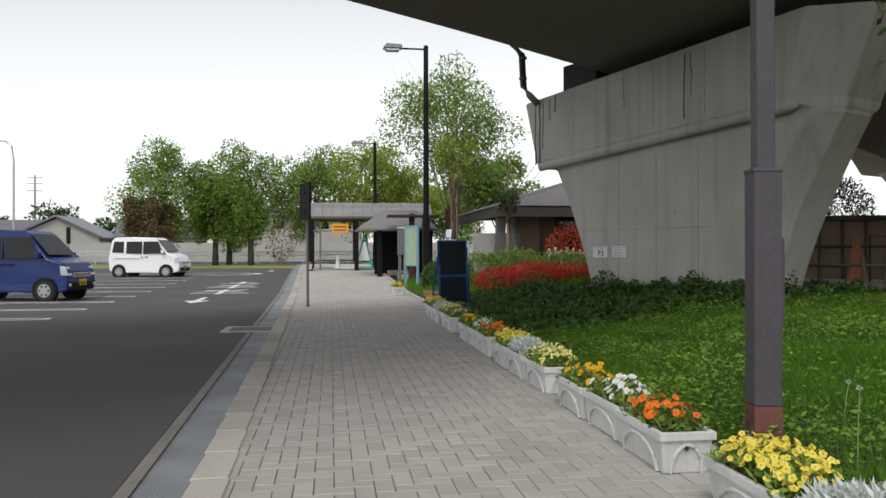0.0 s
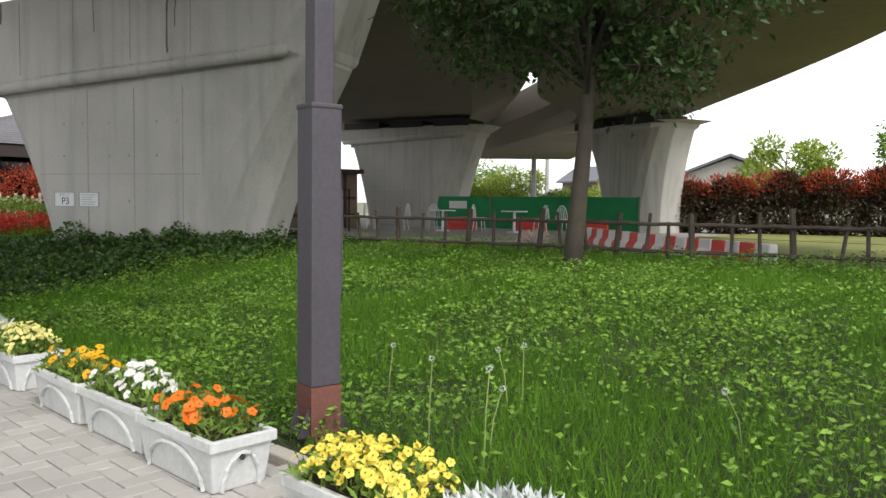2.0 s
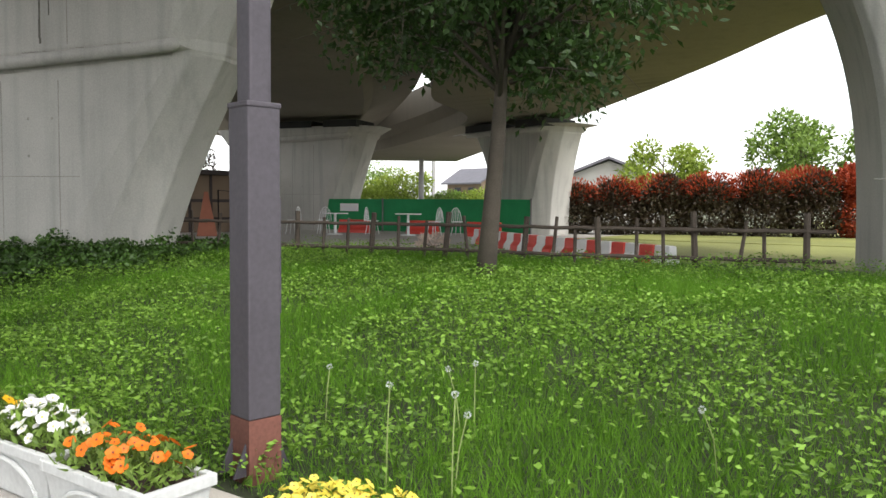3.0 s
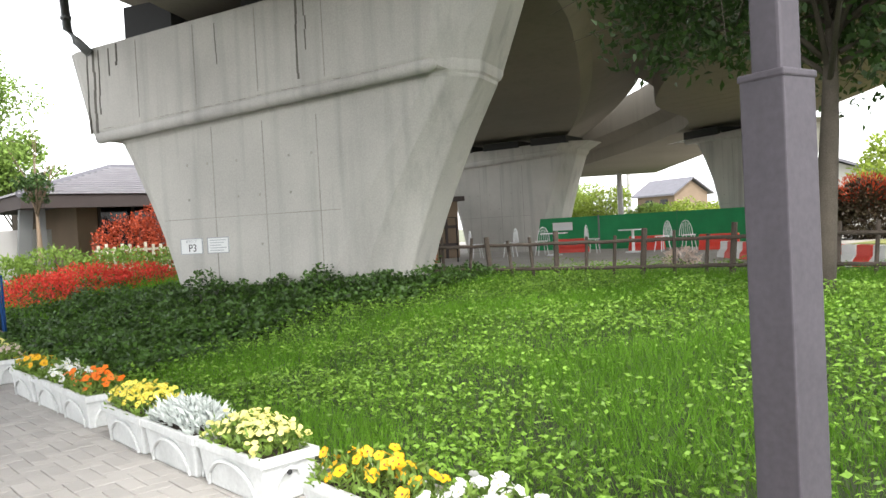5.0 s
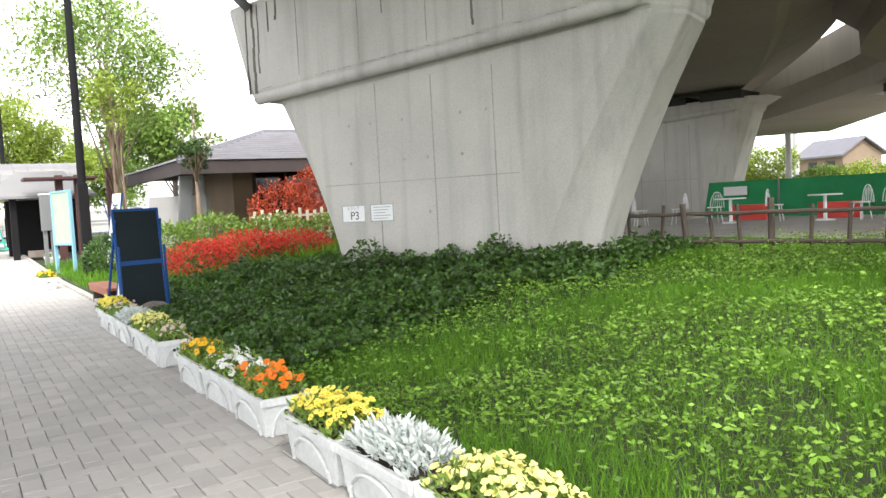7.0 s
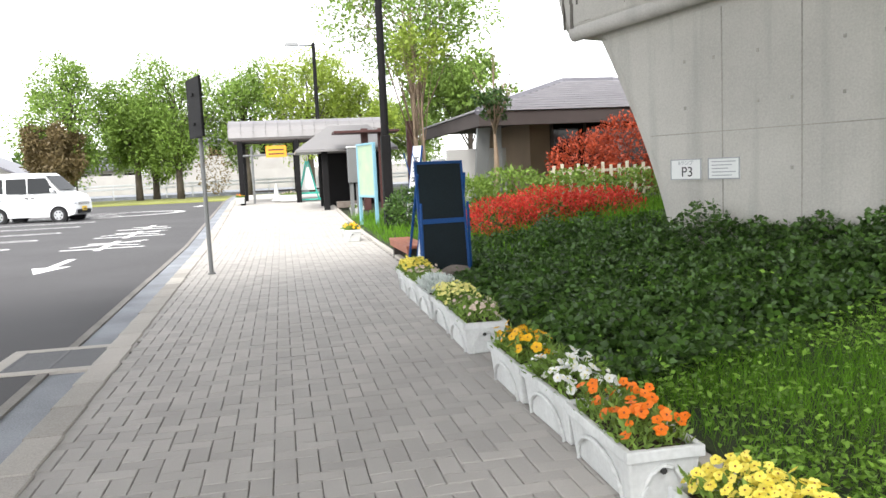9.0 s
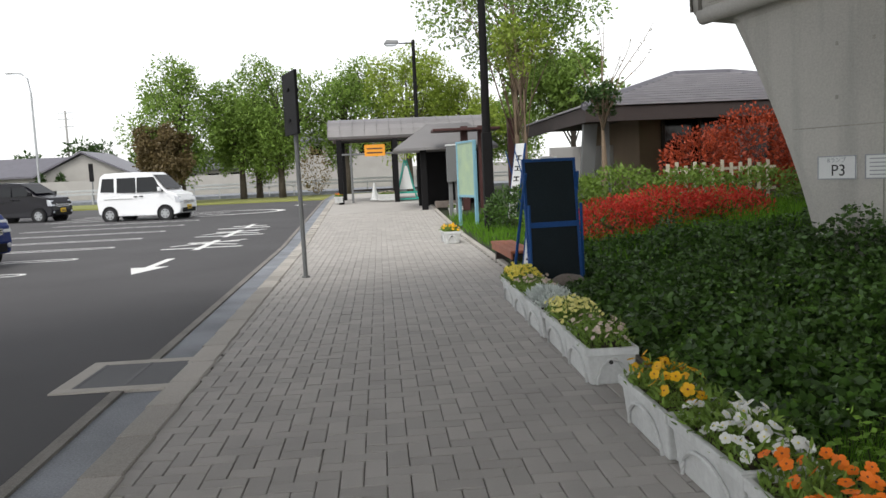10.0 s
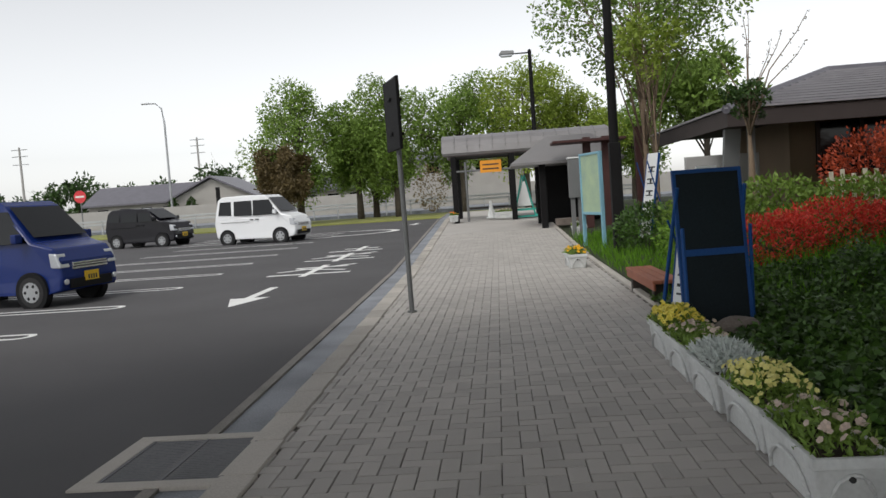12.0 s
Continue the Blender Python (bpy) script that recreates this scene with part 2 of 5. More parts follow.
# ---- mesh tools ----
class Mesh:
    """Collects faces of one mesh; each call may name a material."""

    def __init__(self):
        self.v, self.f, self.m, self.mats = [], [], [], []

    def slot(self, mat):
        if mat not in self.mats:
            self.mats.append(mat)
        return self.mats.index(mat)

    def poly(self, verts, faces, mat):
        o, s = len(self.v), self.slot(mat)
        self.v += [tuple(p) for p in verts]
        self.f += [tuple(o + i for i in f) for f in faces]
        self.m += [s] * len(faces)

    def box(self, lo, hi, mat, m=None):
        (a, b, c), (d, e, f) = lo, hi
        vs = [Vector(p) for p in ((a, b, c), (d, b, c), (d, e, c), (a, e, c), (a, b, f), (d, b, f), (d, e, f), (a, e, f))]
        if m:
            vs = [m @ p for p in vs]
        self.poly(vs, ((3, 2, 1, 0), (4, 5, 6, 7), (0, 1, 5, 4), (1, 2, 6, 5), (2, 3, 7, 6), (3, 0, 4, 7)), mat)

    def prism(self, outline, axis_from, axis_to, mat):
        """outline: function or list of points at the start; the same points moved by axis_to - axis_from at the end."""
        k = len(outline)
        d = Vector(axis_to) - Vector(axis_from)
        vs = [Vector(p) for p in outline] + [Vector(p) + d for p in outline]
        fs = [tuple(range(k))[::-1], tuple(range(k, 2 * k))] + [(i, (i + 1) % k, k + (i + 1) % k, k + i) for i in range(k)]
        self.poly(vs, fs, mat)

    def tube(self, pts, radii, mat, sides=8):
        pts = [Vector(p) for p in pts]
        if not hasattr(radii, "__len__"):
            radii = [radii] * len(pts)
        vs, fs = [], []
        for i, p in enumerate(pts):
            d = (pts[min(i + 1, len(pts) - 1)] - pts[max(i - 1, 0)]).normalized()
            a = d.orthogonal().normalized() if abs(d.z) < 0.95 else Vector((1, 0, 0)).cross(d).normalized()
            b = d.cross(a)
            for j in range(sides):
                g = 2 * math.pi * (j + 0.5) / sides
                vs.append(p + radii[i] * (math.cos(g) * a + math.sin(g) * b))
        for i in range(len(pts) - 1):
            for j in range(sides):
                k = (j + 1) % sides
                fs.append((i * sides + j, i * sides + k, (i + 1) * sides + k, (i + 1) * sides + j))
        fs += [tuple(range(sides))[::-1], tuple(range((len(pts) - 1) * sides, len(pts) * sides))]
        self.poly(vs, fs, mat)

    def done(self, name, parent=None, bevel=0.0, smooth=False, segments=2):
        me = bpy.data.meshes.new(name)
        me.from_pydata(self.v, [], self.f)
        for mat in self.mats:
            me.materials.append(mat)
        me.polygons.foreach_set("material_index", self.m)
        bm = bmesh.new()
        bm.from_mesh(me)
        bmesh.ops.recalc_face_normals(bm, faces=bm.faces)
        bm.to_mesh(me)
        bm.free()
        if smooth:
            me.polygons.foreach_set("use_smooth", [True] * len(me.polygons))
        ob = new(name, me)
        if bevel:
            bv = ob.modifiers.new("bevel", "BEVEL")
            bv.width, bv.segments, bv.limit_method = bevel, segments, "ANGLE"
        if parent:
            ob.parent = parent
        return ob


def leaves(name, where, along, length, width, mat, parent=None, fold=0.25, rs=None):
    """Many small folded blades: each a rhombus of two triangles, from `where` in the direction `along`."""
    rs = rs or np.random.RandomState(len(where))
    where, along = np.asarray(where, float), np.asarray(along, float)
    along = along / np.maximum(1e-6, np.linalg.norm(along, axis=1))[:, None]
    k = len(where)
    side = np.cross(along, rs.normal(size=(k, 3)))
    side /= np.maximum(1e-6, np.linalg.norm(side, axis=1))[:, None]
    up = np.cross(side, along)
    length, width = np.broadcast_to(length, k)[:, None], np.broadcast_to(width, k)[:, None]
    mid = where + along * length * 0.45 + up * width * fold
    vs = np.stack([where, mid + side * width / 2, where + along * length, mid - side * width / 2], 1).reshape(-1, 3)
    me = bpy.data.meshes.new(name)
    me.vertices.add(4 * k)
    me.vertices.foreach_set("co", vs.ravel())
    me.loops.add(4 * k)
    me.loops.foreach_set("vertex_index", np.arange(4 * k))
    me.polygons.add(k)
    me.polygons.foreach_set("loop_start", np.arange(0, 4 * k, 4))
    me.update(calc_edges=True)
    me.materials.append(mat)
    ob = new(name, me)
    if parent:
        ob.parent = parent
    return ob


def empty(name, m, label, category, group=""):
    e = new(name)
    e.matrix_basis = m
    return tagged(e, label, category, group)


def structure(ob, label="", category=""):
    return tagged(ob, label, category, "", "structure")


def rise(y):
    """The walkway climbs a little towards the shelter."""
    return 0.45 * min(1.0, max(0.0, (y - 22) / 18))


def skew(y):
    """The gutter and kerb run a little askew to the planters."""
    return -0.0225 * (y - 11)


def lawn_z(x, y):
    s = min(1.0, max(0.0, (x - 2.8) / 5.0))
    return 0.03 + 0.42 * s * s * (3 - 2 * s) + rise(y) * 0.6 + 0.03 * noise.noise((x * 0.7, y * 0.7, 0))


# ---- ground, car park, walkway ----
g = Mesh()
g.poly([(-900, -900, -0.06), (900, -900, -0.06), (900, 900, -0.06), (-900, 900, -0.06)], [(0, 1, 2, 3)], FIELD)
structure(g.done("ground"), "flat open ground reaching the horizon", "ground")


def strip(name, x0, x1, ys, mat, dz=0.0, parent=None, climb=1.0):
    s = Mesh()
    sk = lambda x, y: x + (skew(y) if -1 < x < 0 else 0)
    vs = [(sk(x, y), y, climb * rise(y) + dz) for y in ys for x in (x0, x1)] + [(sk(x, y), y, rise(y) + dz - 0.15) for y in ys for x in (x0, x1)]
    k, q = len(ys), 2 * len(ys)
    fs = [(2 * i, 2 * i + 1, 2 * i + 3, 2 * i + 2) for i in range(k - 1)]
    fs += [(2 * i + 1, q + 2 * i + 1, q + 2 * i + 3, 2 * i + 3) for i in range(k - 1)]
    fs += [(2 * i, 2 * i + 2, q + 2 * i + 2, q + 2 * i) for i in range(k - 1)]
    s.poly(vs, fs, mat)
    return s.done(name, parent)


YS = [-12, 0, 10, 20, 22, 25, 28, 31, 34, 37, 40, 44, 52]
structure(strip("road", -60, -0.83, YS + [56], ASPHALT, 0.0, None, 0.35), "dark grey asphalt car park", "car park")
structure(strip("gutter_edge", -0.82, -0.74, YS, GUTTER_EDGE, 0.006), "rough concrete gutter edge", "gutter")
structure(strip("gutter", -0.74, -0.47, YS, GUTTER, -0.012), "smooth grey concrete gutter", "gutter")
kerb = structure(strip("kerb", -0.47, -0.25, YS, JOINT, -0.004), "row of pale concrete kerb slabs", "kerb")
pavement = structure(strip("pavement", -0.25, 2.9, YS, JOINT, -0.012), "grey brown block pavement in herringbone", "pavement")
ed = Mesh()
for i in range(70):
    y = -12 + i * 0.9
    ed.box((2.84, y, -0.1 + rise(y)), (2.94, y + 0.885, 0.03 + rise(y)), KERB)
structure(ed.done("edging", bevel=0.01), "concrete edging stones along the lawn", "edging")

# grass, yard and lawn beds
lw = Mesh()
NX, NY = 40, 110
pts = [(2.94 + 0.25 * i, -12 + 0.5 * j) for j in range(NY + 1) for i in range(NX + 1)]
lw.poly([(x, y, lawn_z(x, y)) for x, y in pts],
        [(j * (NX + 1) + i, j * (NX + 1) + i + 1, (j + 1) * (NX + 1) + i + 1, (j + 1) * (NX + 1) + i) for j in range(NY) for i in range(NX)], EARTH_SHADED)
lawn = structure(lw.done("lawn", smooth=True), "overgrown lawn bed with weeds and ivy", "lawn")
yd = Mesh()
yd.box((9.5, -14, -0.1), (40, 45, 0.36), YARD)
structure(yd.done("yard"), "bare concrete yard under the ramps", "yard")
gg = Mesh()
gg.box((22, -20, 0.2), (60, 9.5, 0.40), DRYGRASS)
gg.prism([(13.2, 3.3, 0.2), (18.0, 9.8, 0.2), (21.99, 11.0, 0.2), (21.99, -20, 0.2), (13.2, -20, 0.2)], (0, 0, 0), (0, 0, 0.185), DRYGRASS)
structure(gg.done("mown_grass"), "short yellowish mown grass", "grass")
isl = Mesh()
isl.prism([(-60, 60, 0), (-1.5, 52.2, 0), (8, 52.2, 0), (8, 63, 0), (-60, 71, 0)], (0, 0, 0), (0, 0, 0.25), DRYGRASS)
structure(isl.done("grass_island", bevel=0.05), "yellowish grass island beyond the car park", "grass")
rd = Mesh()
rd.box((-120, 71, -0.1), (40, 84, 0.40), GUTTER)
structure(rd.done("far_road"), "pale grey road behind the island", "road")


# ---- concrete ramps ----
def pier(name, o, u, n, lower, upper, zs, thick, label, curve=1.35):
    """A wall pier: a narrow foot that flares out to a wider head with a rounded ledge. lower, upper: the foot's and head's
    ends along u; zs: foot, ledge at the first and second end, top at the first and second end."""
    o, u, n = Vector(o), Vector(u).normalized(), Vector(n).normalized()
    e = empty(name, Matrix.Translation(o), label, "bridge pier")
    z0, la, lb, ta, tb = zs
    up = Vector((0, 0, 1))

    def at(a, b, z):
        return u * a + n * b + up * (z - o.z)

    b = Mesh()
    # the foot in rising rings; its ends curve outwards towards the ledge
    rings, steps, c, D = [], 14, 0.22, 0.5
    for i in range(steps + 1):
        s = i / steps
        k, C = s ** curve, 1.1 - 0.55 * s
        a0 = lower[0] + (upper[0] + 0.45 - lower[0]) * k
        a1 = lower[1] + (upper[1] - 0.25 - lower[1]) * k
        za, zb = z0 + (la - z0) * s, z0 + (lb - z0) * s
        rings.append([at(a0 + c, 0, za), at(a1 - C, 0, zb), at(a1 - C * 0.55, 0.10, zb), at(a1, D, zb), at(a1, thick - c, zb), at(a1 - c, thick, zb),
                      at(a0 + c, thick, za), at(a0, thick - c, za), at(a0, c, za), at(a0 + 0.06, 0.07, za)])
    # ledge: rounded step outwards, then the head
    C = 0.52

    def ring(grow, dz, ext):
        a0, a1, t = upper[0] + 0.45 - ext[0], upper[1] - 0.25 + ext[1], thick
        za, zb = la + dz, lb + dz
        return [at(a0 + c, -grow, za), at(a1 - C, -grow, zb), at(a1 - C * 0.55, 0.10, zb), at(a1, D, zb), at(a1, t - c + grow, zb), at(a1 - c, t + grow, zb),
                at(a0 + c, t + grow, za), at(a0, t - c + grow, za), at(a0, c - grow, za), at(a0 + 0.06, 0.07 - grow, za)]
    for grow, dz, ea in ((0.02, 0.05, 0.05), (0.10, 0.09, 0.3), (0.18, 0.16, 0.44), (0.21, 0.24, 0.47)):
        rings.append(ring(grow, dz, (ea, 0.08 * ea)))
    a0, a1, gr, t, C = upper[0] - 0.4, upper[1] + 0.3, 0.21, thick, 0.75
    rings.append([at(a0 + c, -gr, ta), at(a1 - C, -gr, tb), at(a1 - C * 0.55, 0.10, tb), at(a1, D, tb), at(a1, t - c + gr, tb), at(a1 - c, t + gr, tb),
                  at(a0 + c, t + gr, ta), at(a0, t - c + gr, ta), at(a0, c - gr, ta), at(a0 + 0.06, 0.07 - gr, ta)])
    k = len(rings[0])
    vs = [p for r in rings for p in r]
    fs = [(i * k + j, i * k + (j + 1) % k, (i + 1) * k + (j + 1) % k, (i + 1) * k + j) for i in range(len(rings) - 1) for j in range(k)]
    fs += [tuple(range(k))[::-1], tuple(range((len(rings) - 1) * k, len(rings) * k))]
    b.poly(vs, fs, CONCRETE)
    b.done("body", e, bevel=0.03)
    # rounded lip along the foot of the head
    lip = Mesh()
    first, last = upper[0] + 0.2, upper[1] - 0.62
    ends = [(first, 0.10), (last - 0.3, 0.10), (last - 0.12, 0.10), (last - 0.04, 0.075), (last, 0.03)]
    slope = (lb - la) / (upper[1] - upper[0] - 0.7)
    lip.tube([at(a, -0.135, la + slope * (a - upper[0] - 0.45) + 0.15) for a, r in ends], [r for a, r in ends], CONCRETE, 14)
    lip.done("lip", e, smooth=True)
    # casting joints and tie holes on the near face
    j = Mesh()
    w = lower[1] - lower[0]
    cols = max(2, round(w / 0.92))
    for i in range(1, cols):
        a = lower[0] + w * i / cols - 0.12
        top = (la + lb) / 2 - 0.1
        for z in np.arange(z0, top, 0.5):
            j.box((a - 0.007, -0.004, z), (a + 0.007, 0.02, min(top, z + 0.5)), CONCRETE_DARK, Matrix.Translation(-o * 0) @ frame_of(u, n, o))
    j.box((lower[0] - 0.2, -0.004, 1.69), (lower[1] - 0.75, 0.02, 1.702), CONCRETE_DARK, frame_of(u, n, o))
    for i in range(0, cols + 2):
        a = lower[0] + w * (i - 0.5) / cols
        for z in (1.25, 2.0, 2.55):
            if lower[0] - 0.25 * (z - 1) < a < lower[1] - 1.1 + 0.25 * (z - 1):
                for da in ((-0.15, 0.25), (0.25,), (-0.15,), ())[(i * 2 + int(z * 4)) % 4]:
                    j.box((a + da - 0.016, -0.005, z - 0.02), (a + da + 0.016, 0.02, z + 0.02), CONCRETE_DARK, frame_of(u, n, o))
    for i in range(1, cols + 1):
        a = upper[0] + (upper[1] - upper[0]) * i / (cols + 2)
        zl = la + (lb - la) * i / (cols + 2) + 0.3
        zt = ta + (tb - ta) * i / (cols + 2)
        j.box((a - 0.007, -0.214, zl), (a + 0.007, -0.19, zt - 0.05), CONCRETE_DARK, frame_of(u, n, o))
    tagged(j.done("casting_joint", e), kind="stuff")
    return e


def frame_of(u, n, o):
    """Local axes along, through and up, for parts of a thing that stands at o."""
    m = Matrix.Identity(4)
    m.col[0][:3], m.col[1][:3] = u, n
    return Matrix.Translation((0, 0, -o.z)) @ m


U1, N1 = Vector((0.416, -0.909, 0)).normalized(), Vector((0.909, 0.416, 0)).normalized()
P1 = Vector((5.806, 13.316, 0))
pier_near = pier("bridge_pier", P1, U1, N1, (-0.1, 3.75), (-1.65, 5.3), (0.25, 3.0, 3.42, 4.58, 5.0), 1.5, "weathered grey concrete ramp pier with flared head")
st = Mesh()
rs = np.random.RandomState(5)
M1 = frame_of(U1, N1, P1)
for a, top, low, wdt in ((-1.55, 4.5, 3.2, 0.035), (-1.40, 4.55, 3.2, 0.06), (-1.30, 4.55, 3.5, 0.03), (-1.08, 4.55, 4.1, 0.03), (-0.9, 4.6, 4.25, 0.05), (1.1, 4.62, 4.0, 0.014), (2.55, 4.75, 3.6, 0.04), (2.7, 4.75, 4.0, 0.02)):
    z = top
    while z > low:
        dz = rs.uniform(0.12, 0.3)
        d = rs.uniform(-0.012, 0.012)
        st.box((a + d - wdt / 2, -0.2145, max(low, z - dz)), (a + d + wdt / 2 * rs.uniform(0.4, 1), -0.19, z), STAIN, M1)
        z -= dz
for a in np.arange(-1.5, 4.0, 0.11):
    if rs.rand() < 0.55:
        zl = 3.0 + 0.42 * (a + 1.65) / 6.95 + 0.235
        st.box((a, -0.214, zl), (a + rs.uniform(0.05, 0.16), -0.19, zl + rs.uniform(0.004, 0.012)), CONCRETE_DARK, M1)
tagged(st.done("stain", pier_near), kind="stuff")


def text(name, body, size, m, mat, parent):
    c = bpy.data.curves.new(name, "FONT")
    c.body, c.size, c.extrude, c.align_x, c.align_y = body, size, 0.002, "CENTER", "CENTER"
    c.materials.append(mat)
    ob = new(name, c)
    ob.parent, ob.matrix_basis = parent, m
    return ob


# plates on the pier
FACE = Matrix.Translation(P1) @ frame_of(U1, N1, P1) @ pose(0, 0, 0, 90, 0, 0)
for a, w, words in ((0.235, 0.44, True), (0.76, 0.42, False)):
    e = empty("number_plate" if words else "notice_plate", FACE @ Matrix.Translation((a, 1.265, 0.0)),
              "white plate reading P3 fixed to a concrete pier" if words else "white notice plate with small print on a concrete pier", "sign")
    pl = Mesh()
    pl.box((-w / 2, -0.125, 0.0), (w / 2, 0.125, 0.012), SIGNWHITE)
    for x0, x1, y0, y1 in ((-w / 2, w / 2, 0.113, 0.125), (-w / 2, w / 2, -0.125, -0.113), (-w / 2, -w / 2 + 0.012, -0.113, 0.113), (w / 2 - 0.012, w / 2, -0.113, 0.113)):
        pl.box((x0, y0, 0.012), (x1, y1, 0.016), INKGREY)
    pl.done("plate", e)
    if words:
        text("lettering", "P3", 0.17, Matrix.Translation((0.02, -0.035, 0.013)), INK, e)
        text("lettering", "B\u30e9\u30f3\u30d7", 0.06, Matrix.Translation((0.0, 0.075, 0.013)), INKGREY, e)
    else:
        br = Mesh()
        for r in range(5):
            br.box((-0.16, 0.075 - r * 0.04, 0.012), (0.16 - 0.05 * (r % 3), 0.085 - r * 0.04, 0.014), INKGREY)
        tagged(br.done("small_print", e), kind="stuff")

# piers further back
pier("bridge_pier", (21.25, 24.7, 0), (0.25, -0.97, 0), (0.97, 0.25, 0), (1.3, 5.0), (0.0, 6.2), (0.3, 3.55, 3.75, 4.2, 4.25), 1.6, "shaded grey concrete ramp pier with flared head")
pier("bridge_pier", (25.3, 16.15, 0), (-0.3, -0.954, 0), (0.954, -0.3, 0), (1.75, 4.2), (0.3, 5.0), (0.3, 3.75, 3.75, 3.95, 4.05), 1.6, "shaded grey concrete ramp pier with curved ends", 2.2)
pier("bridge_pier", (11.9, 0.75, 0), (0.42, -0.907, 0), (0.907, 0.42, 0), (0.12, 4.4), (-1.1, 5.7), (0.2, 4.6, 4.8, 5.3, 5.4), 1.5, "pale grey concrete ramp pier beside the lawn", 3.2)


def smooth_line(pts, k=8):
    """A smooth curve through the points."""
    out = []
    pts = [Vector(p) for p in pts]
    for i in range(len(pts) - 1):
        a, b, c, d = pts[max(i - 1, 0)], pts[i], pts[i + 1], pts[min(i + 2, len(pts) - 1)]
        for j in range(k):
            t = j / k
            out.append(0.5 * (2 * b + (c - a) * t + (2 * a - 5 * b + 4 * c - d) * t * t + (3 * b - a - 3 * c + d) * t ** 3))
    return out + [pts[-1]]


def deck(name, left, right, label, over=(2.3, 2.1), edge=(1.0, 0.95), web=0.6):
    """A curved box girder: flat soffit between the two lines, sloping sides out to thin edges, parapets on top."""
    L, R = smooth_line(left), smooth_line(right)
    b = Mesh()
    rings = []
    for p, q in zip(L, R):
        d = (q - p).normalized()
        d.z = 0
        up = Vector((0, 0, 1))
        rings.append([p, p + up * web - d * 0.03, p - d * over[0] + up * edge[0], p - d * over[0] + up * (edge[0] + 1.2), p - d * (over[0] - 0.25) + up * (edge[0] + 1.2), p - d * (over[0] - 0.25) + up * (edge[0] + 0.3),
                      q + d * (over[1] - 0.25) + up * (edge[1] + 0.3), q + d * (over[1] - 0.25) + up * (edge[1] + 1.2), q + d * over[1] + up * (edge[1] + 1.2), q + d * over[1] + up * edge[1], q + up * 0.35 + d * 0.35, q])
    k = len(rings[0])
    vs = [p for r in rings for p in r]
    fs = [(i * k + j, i * k + (j + 1) % k, (i + 1) * k + (j + 1) % k, (i + 1) * k + j) for i in range(len(rings) - 1) for j in range(k)]
    fs += [tuple(range(k))[::-1], tuple(range((len(rings) - 1) * k, len(rings) * k))]
    b.poly(vs, fs, CONCRETE_DECK_SHADED)
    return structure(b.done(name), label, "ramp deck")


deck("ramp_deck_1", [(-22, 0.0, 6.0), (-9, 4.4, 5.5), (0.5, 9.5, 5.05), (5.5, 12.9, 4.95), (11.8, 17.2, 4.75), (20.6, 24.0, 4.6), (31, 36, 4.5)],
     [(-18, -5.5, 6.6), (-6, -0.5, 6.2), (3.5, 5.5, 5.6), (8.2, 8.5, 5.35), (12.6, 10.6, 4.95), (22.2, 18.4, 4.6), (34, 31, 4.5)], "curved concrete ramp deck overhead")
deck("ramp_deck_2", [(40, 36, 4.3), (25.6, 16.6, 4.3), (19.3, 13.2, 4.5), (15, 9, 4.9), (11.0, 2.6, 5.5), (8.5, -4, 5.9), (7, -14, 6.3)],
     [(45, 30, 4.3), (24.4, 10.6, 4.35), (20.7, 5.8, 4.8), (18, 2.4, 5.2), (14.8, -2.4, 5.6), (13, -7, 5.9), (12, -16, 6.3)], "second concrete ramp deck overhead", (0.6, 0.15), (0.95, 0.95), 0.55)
# bearings between heads and decks
for m, w in ((Matrix.Translation(P1) @ frame_of(U1, N1, P1), ((-0.6, 4.55), (1.8, 4.7), (4.3, 4.9))),):
    for a, z in w:
        bb = Mesh()
        bb.box((a - 0.5, 0.2, z - 0.05), (a + 0.5, 1.2, z + 0.75), RUBBER_AND_VOID, m)
        structure(bb.done("bearing"), "black rubber bridge bearing", "bearing")
for ox, oy, ux, uy, spans, zt in ((21.25, 24.7, 0.25, -0.97, ((0.3, 2.0), (2.5, 4.0), (4.5, 5.9)), 4.22), (25.3, 16.15, -0.3, -0.954, ((0.5, 2.1), (3.2, 4.6)), 4.0)):
    q = math.hypot(ux, uy)
    mb = Matrix.Translation((ox, oy, 0)) @ frame_of(Vector((ux / q, uy / q, 0)), Vector((-uy / q, ux / q, 0)), Vector((0, 0, 0)))
    for a, b in spans:
        bb = Mesh()
        bb.box((a, -0.26, zt - 0.03), (b, 1.2, zt + 0.22), RUBBER_AND_VOID, mb)
        structure(bb.done("bearing"), "black rubber bridge bearing", "bearing")
# drain pipe at the deck's end
e = empty("drain_pipe", Matrix.Translation((4.45, 14.7, 0)), "grey bent drain pipe hanging from the ramp deck", "pipe")
dp = Mesh()
dp.tube([(0.05, 0.1, 6.1), (0.05, 0.1, 5.85), (0.22, -0.02, 5.6), (0.25, -0.05, 4.9), (0.36, -0.12, 4.7), (0.52, -0.22, 4.5)], 0.075, GREYSTEEL, 10)
for z in (5.5, 5.05):
    dp.tube([(0.24, -0.04, z), (0.24, -0.04, z + 0.05)], 0.09, GREYSTEEL, 10)
dp.done("pipe", e, smooth=True)


